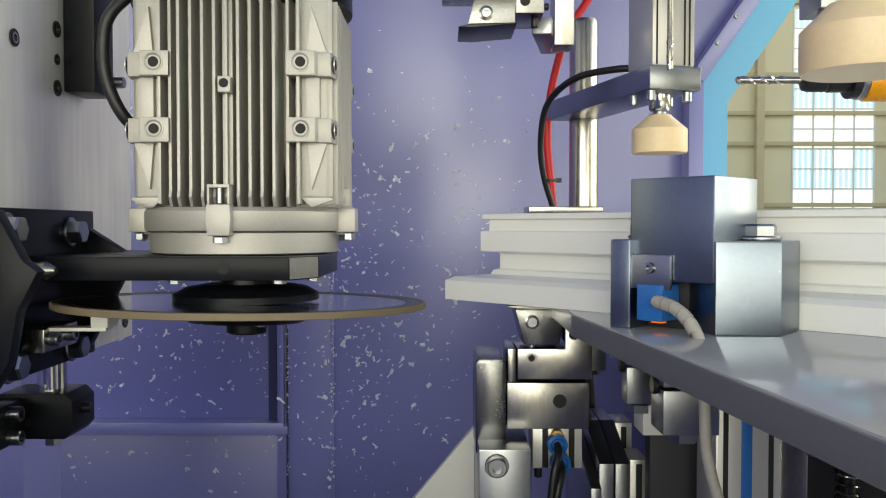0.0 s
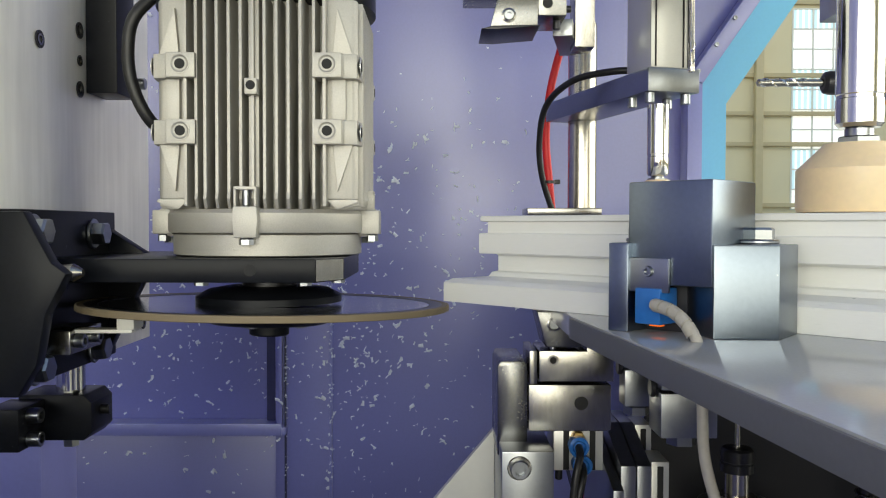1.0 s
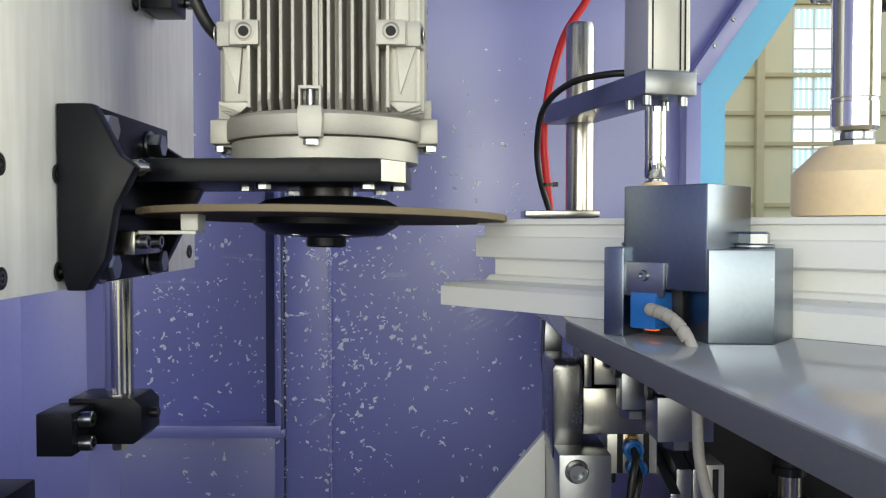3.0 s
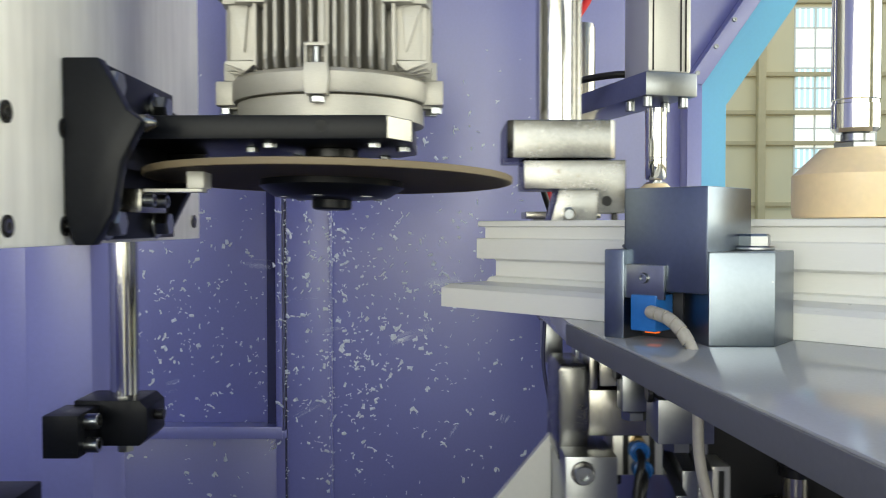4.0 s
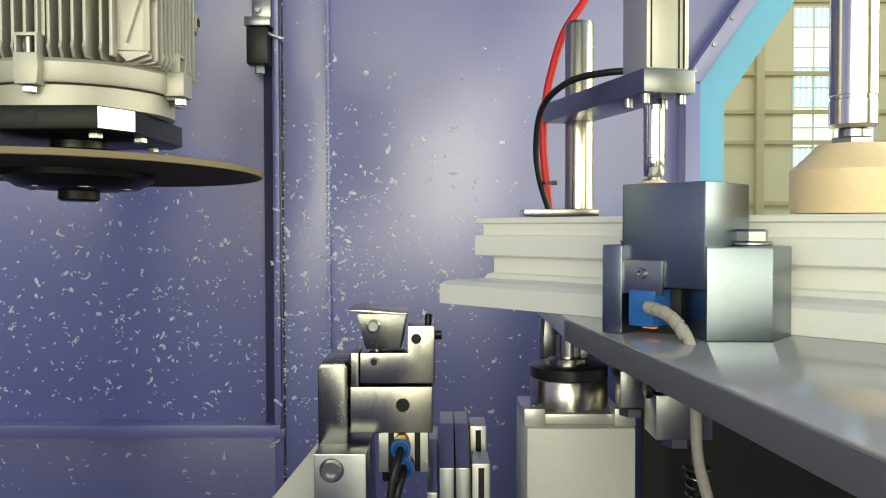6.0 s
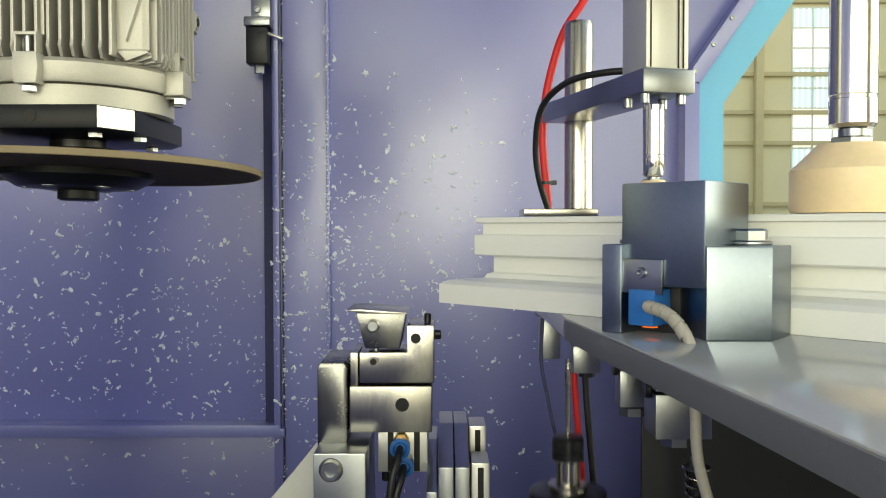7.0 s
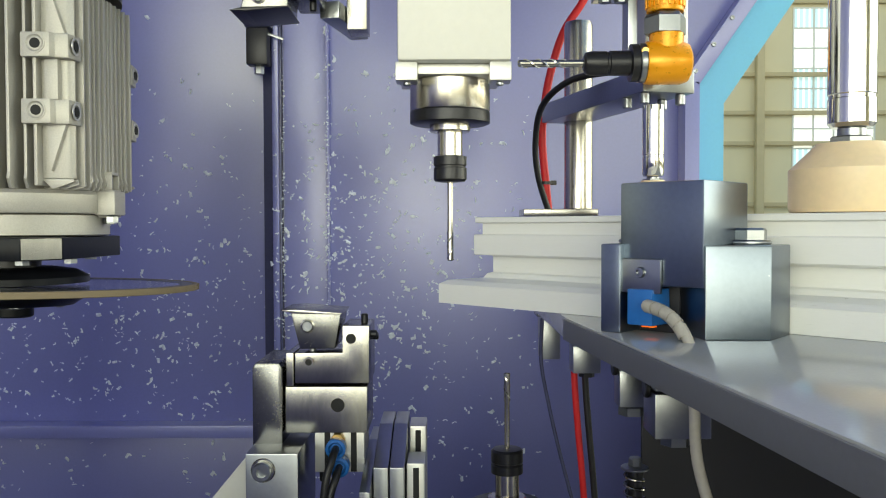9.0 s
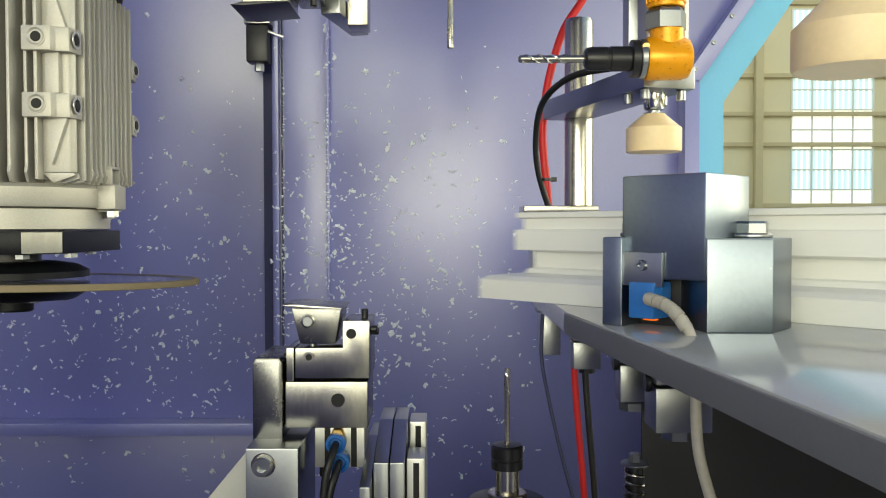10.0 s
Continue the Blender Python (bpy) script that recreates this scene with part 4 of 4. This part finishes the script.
def drill_unit():
    t = thing("angle_drill", "orange angle drill with a black collet and spiral bit", "drill")
    zc, y = 0.100, 0.575
    x0 = XK
    bit = lathe([(0.0016, x0 + 0.1225), (0.0026, x0 + 0.1235), (0.0026, x0 + 0.170)], (0, y, zc), "x", 16)
    part("drill_bit", bit, STEEL, t)
    for s in (0, math.pi):
        part("flute", tube([(x0 + 0.123 + 0.001 * k, y + 0.0022 * math.cos(0.36 * k + s), zc + 0.0022 * math.sin(0.36 * k + s)) for k in range(34)], 0.0010, 6, fine=2), CHROME, t)
    part("collet_nut", lathe([(0.005, x0 + 0.1675), (0.0074, x0 + 0.169), (0.0082, x0 + 0.172), (0.0082, x0 + 0.183), (0.0077, x0 + 0.1835), (0.0077, x0 + 0.185), (0.0085, x0 + 0.1855), (0.0085, x0 + 0.199), (0.0128, x0 + 0.1995), (0.0128, x0 + 0.2045), (0.0105, x0 + 0.205)], (0, y, zc), "x", 36), BLACKOX, t, "black collet nut")
    part("bearing_ring", rod(0.0134, x0 + 0.205, x0 + 0.2095, (0, y, zc), "x"), ZINC, t)
    part("elbow", lathe([(0.0138, x0 + 0.2095), (0.0146, x0 + 0.211), (0.0146, x0 + 0.234), (0.0130, x0 + 0.2385), (0.0095, x0 + 0.2405)], (0, y, zc), "x", 40), ORANGE, t)
    part("upright", rod(0.0115, zc, zc + 0.020, (x0 + 0.2245, y, 0)), ORANGE, t)
    part("hex_collar", hexhead(0.0142, zc + 0.0195, zc + 0.033, (x0 + 0.2235, y, 0)), ZINC, t, smooth=False)
    cap = part("ribbed_cap", rod(0.0125, zc + 0.034, zc + 0.30, (x0 + 0.2235, y, 0), seg=48), ORANGE, t)
    for k in range(20):
        a = 2 * math.pi * k / 20
        part("rib", block(0.0122, 0.0136, -0.0011, 0.0011, zc + 0.037, zc + 0.06, 0.0004, turn=Matrix.Translation((x0 + 0.2235, y, 0)) @ Matrix.Rotation(a, 4, "Z")), ORANGE, cap)
    hang = part("hanger", block(x0 + 0.199, x0 + 0.2055, y + 0.004, y + 0.022, zc - 0.002, zc + 0.06, 0.0008), ZINC, t)
    part("hanger_block", block(x0 + 0.178, x0 + 0.208, y - 0.006, y + 0.03, zc + 0.048, zc + 0.30, 0.001), ZINC, hang)
    for dx in (0.182, 0.193):
        part("hanger_bolt", hexhead(0.0042, zc + 0.041, zc + 0.048, (x0 + dx, y, 0)), ZINC, hang, smooth=False)
    part("hanger_pin", rod(0.003, y - 0.012, y + 0.004, (x0 + 0.2075, 0, zc + 0.006), "y"), BRASS, hang)
    # slanted tie bar and guide block of the upper slide
    tie = part("tie_bar", block(-0.007, 0.007, -0.10, -0.03, -0.006, 0.006, 0.0008), ZINC, t)
    tie.matrix_local = pose(x0 + 0.012, 0.69, 0.1415, 0, 0, -12)
    part("guide_block", block(x0 + 0.002, x0 + 0.0165, 0.605, 0.63, 0.1305, 0.30, 0.001), STEEL, t)
    part("cross_beam", block(x0 - 0.10, x0 + 0.24, 0.60, 0.66, 0.30, 0.36, 0.002), ZINC, t)
    return t


def spindle_unit(name, label, x, y, flip):
    """Router spindle with collet and end mill; flip 1 points down, -1 up. The mill's point lies at the origin."""
    t = thing(name, label, "spindle")
    s = flip

    def p(nm, prof, mat, seg=40, lab="", smooth=True):
        return part(nm, lathe([(r, s * h) for r, h in prof], (x, y, 0), "z", seg), mat, t, lab, smooth)
    mill = p("end_mill", [(0.0016, 0.0), (0.0022, 0.0006), (0.0022, 0.020), (0.0019, 0.021), (0.0019, 0.054)], BRUSHED, 16)
    for q in (0, math.pi):
        part("flute", tube([(x + 0.0017 * math.cos(0.3 * k + q), y + 0.0017 * math.sin(0.3 * k + q), s * (0.0008 + 0.0009 * k)) for k in range(22)], 0.0008, 6, fine=2), CHROME, mill)
    p("collet_nut", [(0.006, 0.0535), (0.0100, 0.054), (0.0113, 0.0555), (0.0113, 0.063), (0.0106, 0.0635), (0.0106, 0.0645), (0.0113, 0.065), (0.0113, 0.0708), (0.009, 0.0715)], BLACKOX, 40, "black collet nut")
    p("nose", [(0.0085, 0.0712), (0.0085, 0.088)], BRUSHED)
    p("nose_ring", [(0.0128, 0.0875), (0.0138, 0.0882), (0.0138, 0.0930), (0.0128, 0.0938)], BRUSHED)
    p("seal_ring", [(0.025, 0.0925), (0.0272, 0.0935), (0.0272, 0.1005), (0.0265, 0.1015)], BLACKOX, 56)
    p("collar", [(0.0268, 0.1013), (0.0272, 0.102), (0.0272, 0.121), (0.0262, 0.122)], BRUSHED, 56)
    f = part("flange", block(x - 0.034, x + 0.034, y - 0.030, y + 0.030, s * 0.1215, s * 0.1285, 0.0008), MACHINED, t)
    for dx in (-1, 1):
        part("flange_ear", block(x + 0.002 + dx * 0.030 - 0.007, x + 0.002 + dx * 0.030 + 0.007, y - 0.037, y - 0.020, s * 0.1165, s * 0.1285, 0.0008), MACHINED, f)
        part("flange_screw", rod(0.0025, s * 0.114, s * 0.1165, (x + 0.002 + dx * 0.030, y - 0.030, 0)), ZINC, f)
    part("housing", block(x - 0.0335, x + 0.0385, y - 0.040, y + 0.040, s * 0.1287, s * 0.40, 0.002), CREAM, t, "cream enamelled spindle housing")
    return t


# ---- chips ----
def chip_mesh(rng, verts, faces, at, size):
    """One shaving: a thin bent flake lying on the wall."""
    curl = rng.random() < 0.3
    a, bend = rng.uniform(0, math.tau), rng.uniform(-2.4, 2.4) if curl else rng.uniform(-0.8, 0.8)
    w, h = size * (rng.uniform(0.2, 0.32) if curl else rng.uniform(0.42, 0.85)), size * 0.16
    base, n = len(verts), 4 if curl else 2
    px, pz, ang = at[0], at[2], a
    for k in range(n + 1):
        nx, nz = -math.sin(ang), math.cos(ang)
        lift = h * (0.4 + abs(k - n / 2) * rng.uniform(0.2, 1.4))
        tip = w * rng.uniform(0.3, 0.55)
        for sgn, d in ((-1, 0), (1, rng.uniform(0, 0.8) * h), (0, h)):
            verts.append((px + nx * tip * sgn, at[1] - lift - d, pz + nz * tip * sgn))
        px, pz, ang = px + math.cos(ang) * size / n, pz + math.sin(ang) * size / n, ang + bend / n
    for k in range(n):
        o = base + 3 * k
        for i in range(3):
            j = (i + 1) % 3
            faces.append((o + i, o + j, o + 3 + j, o + 3 + i))
    faces.append((base, base + 2, base + 1))
    faces.append((base + 3 * n, base + 3 * n + 1, base + 3 * n + 2))


def chip_place(rng):
    k = rng.random()
    if k < 0.22:
        x, z = rng.gauss(-0.13, 0.05), rng.gauss(-0.08, 0.14)
    elif k < 0.50:
        x, z = rng.gauss(-0.05, 0.09), rng.gauss(-0.09, 0.13)
    elif k < 0.86:
        x, z = rng.uniform(-0.60, -0.215), rng.gauss(-0.125, 0.12)
    else:
        x, z = rng.uniform(-0.5, 0.13), rng.uniform(-0.34, 0.20)
    y = YW - 0.0005
    if -0.196 < x < -0.139:
        y = YW - 0.0065
    elif x <= -0.21:
        y = YW + 0.0355 if z > -0.245 else YW + 0.0295
    elif x <= -0.196:
        x, y = -0.203, YW - 0.0105
    return x, y, z


def chips():
    rng = random.Random(7)
    verts, faces = [], []
    for _ in range(1050):
        x, y, z = chip_place(rng)
        size = rng.choice((0.0016, 0.0021, 0.0026, 0.003, 0.0035, 0.0042, 0.0065))
        chip_mesh(rng, verts, faces, (x, y, z), size)
        for _ in range(rng.choice((0, 0, 1, 2))):
            chip_mesh(rng, verts, faces, (x, y - 0.0003, z), size * rng.uniform(0.6, 1.0))
    for _ in range(420):
        z = rng.gauss(-0.03, 0.16)
        x = rng.choice((-0.1405, -0.1395, -0.1380, -0.1370, -0.195, -0.1940))
        chip_mesh(rng, verts, faces, (x, YW - 0.0095, z), rng.choice((0.0014, 0.002, 0.003)))
    me = bpy.data.meshes.new("plastic_chips")
    me.from_pydata(verts, [], faces)
    me.materials.append(CHIP)
    ob = new("plastic_chips", me)
    ob.location = (0, 0, Z0)
    tagged(ob, "white plastic shavings clinging to the lilac wall", "shavings", kind="stuff")
    made = []
    for k in range(300):
        verts, faces = [], []
        for _ in range(rng.choice((1, 2, 2, 3, 4))):
            chip_mesh(rng, verts, faces, (rng.gauss(0, 0.003), 0, rng.gauss(0, 0.003)), rng.choice((0.0021, 0.0027, 0.0033, 0.004, 0.006)))
        me = bpy.data.meshes.new("plastic_chip")
        me.from_pydata(verts, [], faces)
        me.materials.append(CHIP)
        ob = new("plastic_chip", me)
        tagged(ob, "white plastic shaving thrown from the saw onto the wall", "shaving", "thrown shavings")
        made.append((ob, chip_place(rng), rng.uniform(1.1, 4.3)))
    return made


cabin()
factory()
table()
frame_corner = workpiece()
stop_block()
rear_clamp()
front_clamp_stand()
under_table()
slide_away = stop_slide()
saw, blade = saw_head()
post = carriage_post()
low_knife, knife_lift = lower_knife()
up_knife = upper_knife()
drill = drill_unit()
up_spindle = spindle_unit("upper_spindle", "cream router spindle with a chromed nose and end mill pointing down", 0.0759 + XK, 0.57, 1)
low_spindle = spindle_unit("lower_spindle", "cream router spindle with a chromed nose and end mill pointing up", 0.1158 + XK, 0.586, -1)
front_pad = clamp_pad("front_clamp", "beige nylon clamp pad on a thick chromed rod", (0.210, 0.42, 0.0085), 0.0295, 0.0345, 0.008, 0.0114, 0.4, 0.56)
rear_pad = clamp_pad("rear_clamp", "beige nylon clamp pad on a slim chromed rod", (0.1636, 0.632, 0.0078), 0.0207, 0.0285, 0.003, 0.0080, 0.085, 0.42)
flying = chips()


# ---- motion ----
CARRIAGE = [(0, 0), (0.5, -0.0002), (0.9, 0.015), (1, 0.0157), (1.2, 0.0096), (1.5, 0.0126), (2, 0.047), (2.5, 0.0393), (2.7, 0.0454), (3.8, 0.0775), (4, 0.0575), (4.1, 0.038),
            (4.5, -0.0490), (4.7, -0.091), (5, -0.0916), (5.5, -0.0924), (5.7, -0.1017), (7, -0.1018), (7.5, -0.1015), (7.6, -0.1072), (7.8, -0.1452), (8, -0.1466), (8.5, -0.1455), (9, -0.1448), (10, -0.1450)]
LIFT = [(0, 0), (1, 0), (1.5, 0.0179), (2, 0.0240), (2.5, 0.043), (2.7, 0.0479), (3.7, 0.083), (4, 0.0835), (4.5, 0.0865), (5, 0.0872), (8.15, 0.0874), (8.3, 0.0663), (8.4, 0.045), (8.5, 0.0258), (8.65, 0.0155), (9, 0.0136), (10, 0.0136)]
KNIFE = [(0, 0.211), (3.3, 0.211), (3.8, 0.035), (3.9, 0.012), (4, 0.0), (4.95, 0.0), (5, 0.0085), (5.1, 0.036), (5.2, 0.059), (5.3, 0.087), (5.5, 0.133), (5.8, 0.195), (6, 0.211), (10, 0.211)]
DIVE = [(0, 0), (7.9, 0), (8.1, -0.056), (8.2, -0.077), (8.3, -0.108), (8.4, -0.13), (8.5, -0.141), (9.1, -0.141), (9.2, -0.098), (9.3, -0.062), (9.5, -0.003), (9.6, 0), (10, 0)]
RISE = [(0, 0), (5.25, 0), (5.4, 0.052), (5.5, 0.0715), (5.6, 0.097), (5.75, 0.099), (6.6, 0.099), (6.8, 0.082), (6.9, 0.055), (7, 0.009), (7.1, 0), (10, 0)]


def between(rows, t):
    """Straight line between the rows of a (seconds, value) table."""
    for (a, p), (b, q) in zip(rows, rows[1:]):
        if a <= t <= b:
            return p + (q - p) * (t - a) / (b - a)
    return rows[-1][1]


def motions():
    steps = [k / 10 for k in range(101)]
    walk(saw, [(t, pose(between(CARRIAGE, t), 0, Z0 + between(LIFT, t))) for t in steps])
    walk(blade, [(t, pose(XS, YS, -0.0490, -1.6, 0.8, 0) @ pose(0, 0, 0, 0, 0, -76 * k)) for k, t in enumerate(steps)])
    walk(post, [(t, pose(between(CARRIAGE, t), 0, Z0)) for t in steps])
    walk(low_knife, [(t, pose(XK + between(CARRIAGE, t), 0, Z0)) for t in steps])
    walk(knife_lift, [(t, pose(0, 0, z)) for t, z in ((0, 0), (4, 0), (4.15, 0.005), (4.75, 0.0052), (4.9, 0), (10, 0))])
    walk(up_knife, [(t, pose(XK + between(CARRIAGE, t), 0, Z0 - 0.0885 + between(LIFT, t) + between(KNIFE, t))) for t in steps])
    walk(drill, [(t, pose(between(CARRIAGE, t), 0, Z0 + between(LIFT, t))) for t in steps])
    walk(up_spindle, [(t, pose(between(CARRIAGE, t), 0, Z0 + 0.106 + between(LIFT, t) + between(DIVE, t))) for t in steps])
    walk(low_spindle, [(t, pose(between(CARRIAGE, t), 0, Z0 - 0.1013 + between(RISE, t))) for t in steps])
    for pad, up in ((front_pad, 0.068), (rear_pad, 0.047)):
        x, y, z = pad.location
        rows = [(0, up), (0.1, up * 0.97), (0.2, up * 0.4), (0.3, 0), (5, 0), (9.7, 0), (9.8, up * 0.75), (9.9, up), (10, up)]
        walk(pad, [(t, pose(x, y, z + h)) for t, h in rows])
    walk(slide_away, [(t, pose(x, 0, Z0)) for t, x in ((0, 0), (0.4, 0), (0.5, 0.018), (0.6, 0.075), (0.7, 0.15), (0.9, 0.2), (10, 0.2))])
    x, y, z = frame_corner.location
    walk(frame_corner, [(t, pose(x + d, y, z)) for t, d in ((0, 0), (5, 0), (9.8, 0), (9.9, 0.002), (10, 0.027))])
    for k, (ob, (x, y, z), t) in enumerate(flying):
        start = pose(0.075 + 0.0004 * (k % 20), YB, Z0 - 0.03, 0, 0, 0)
        end = pose(x, y, z + Z0, 0, 0, 0)
        walk(ob, [(0, start), (t, start), (t + 0.2, end), (10, end)])


motions()
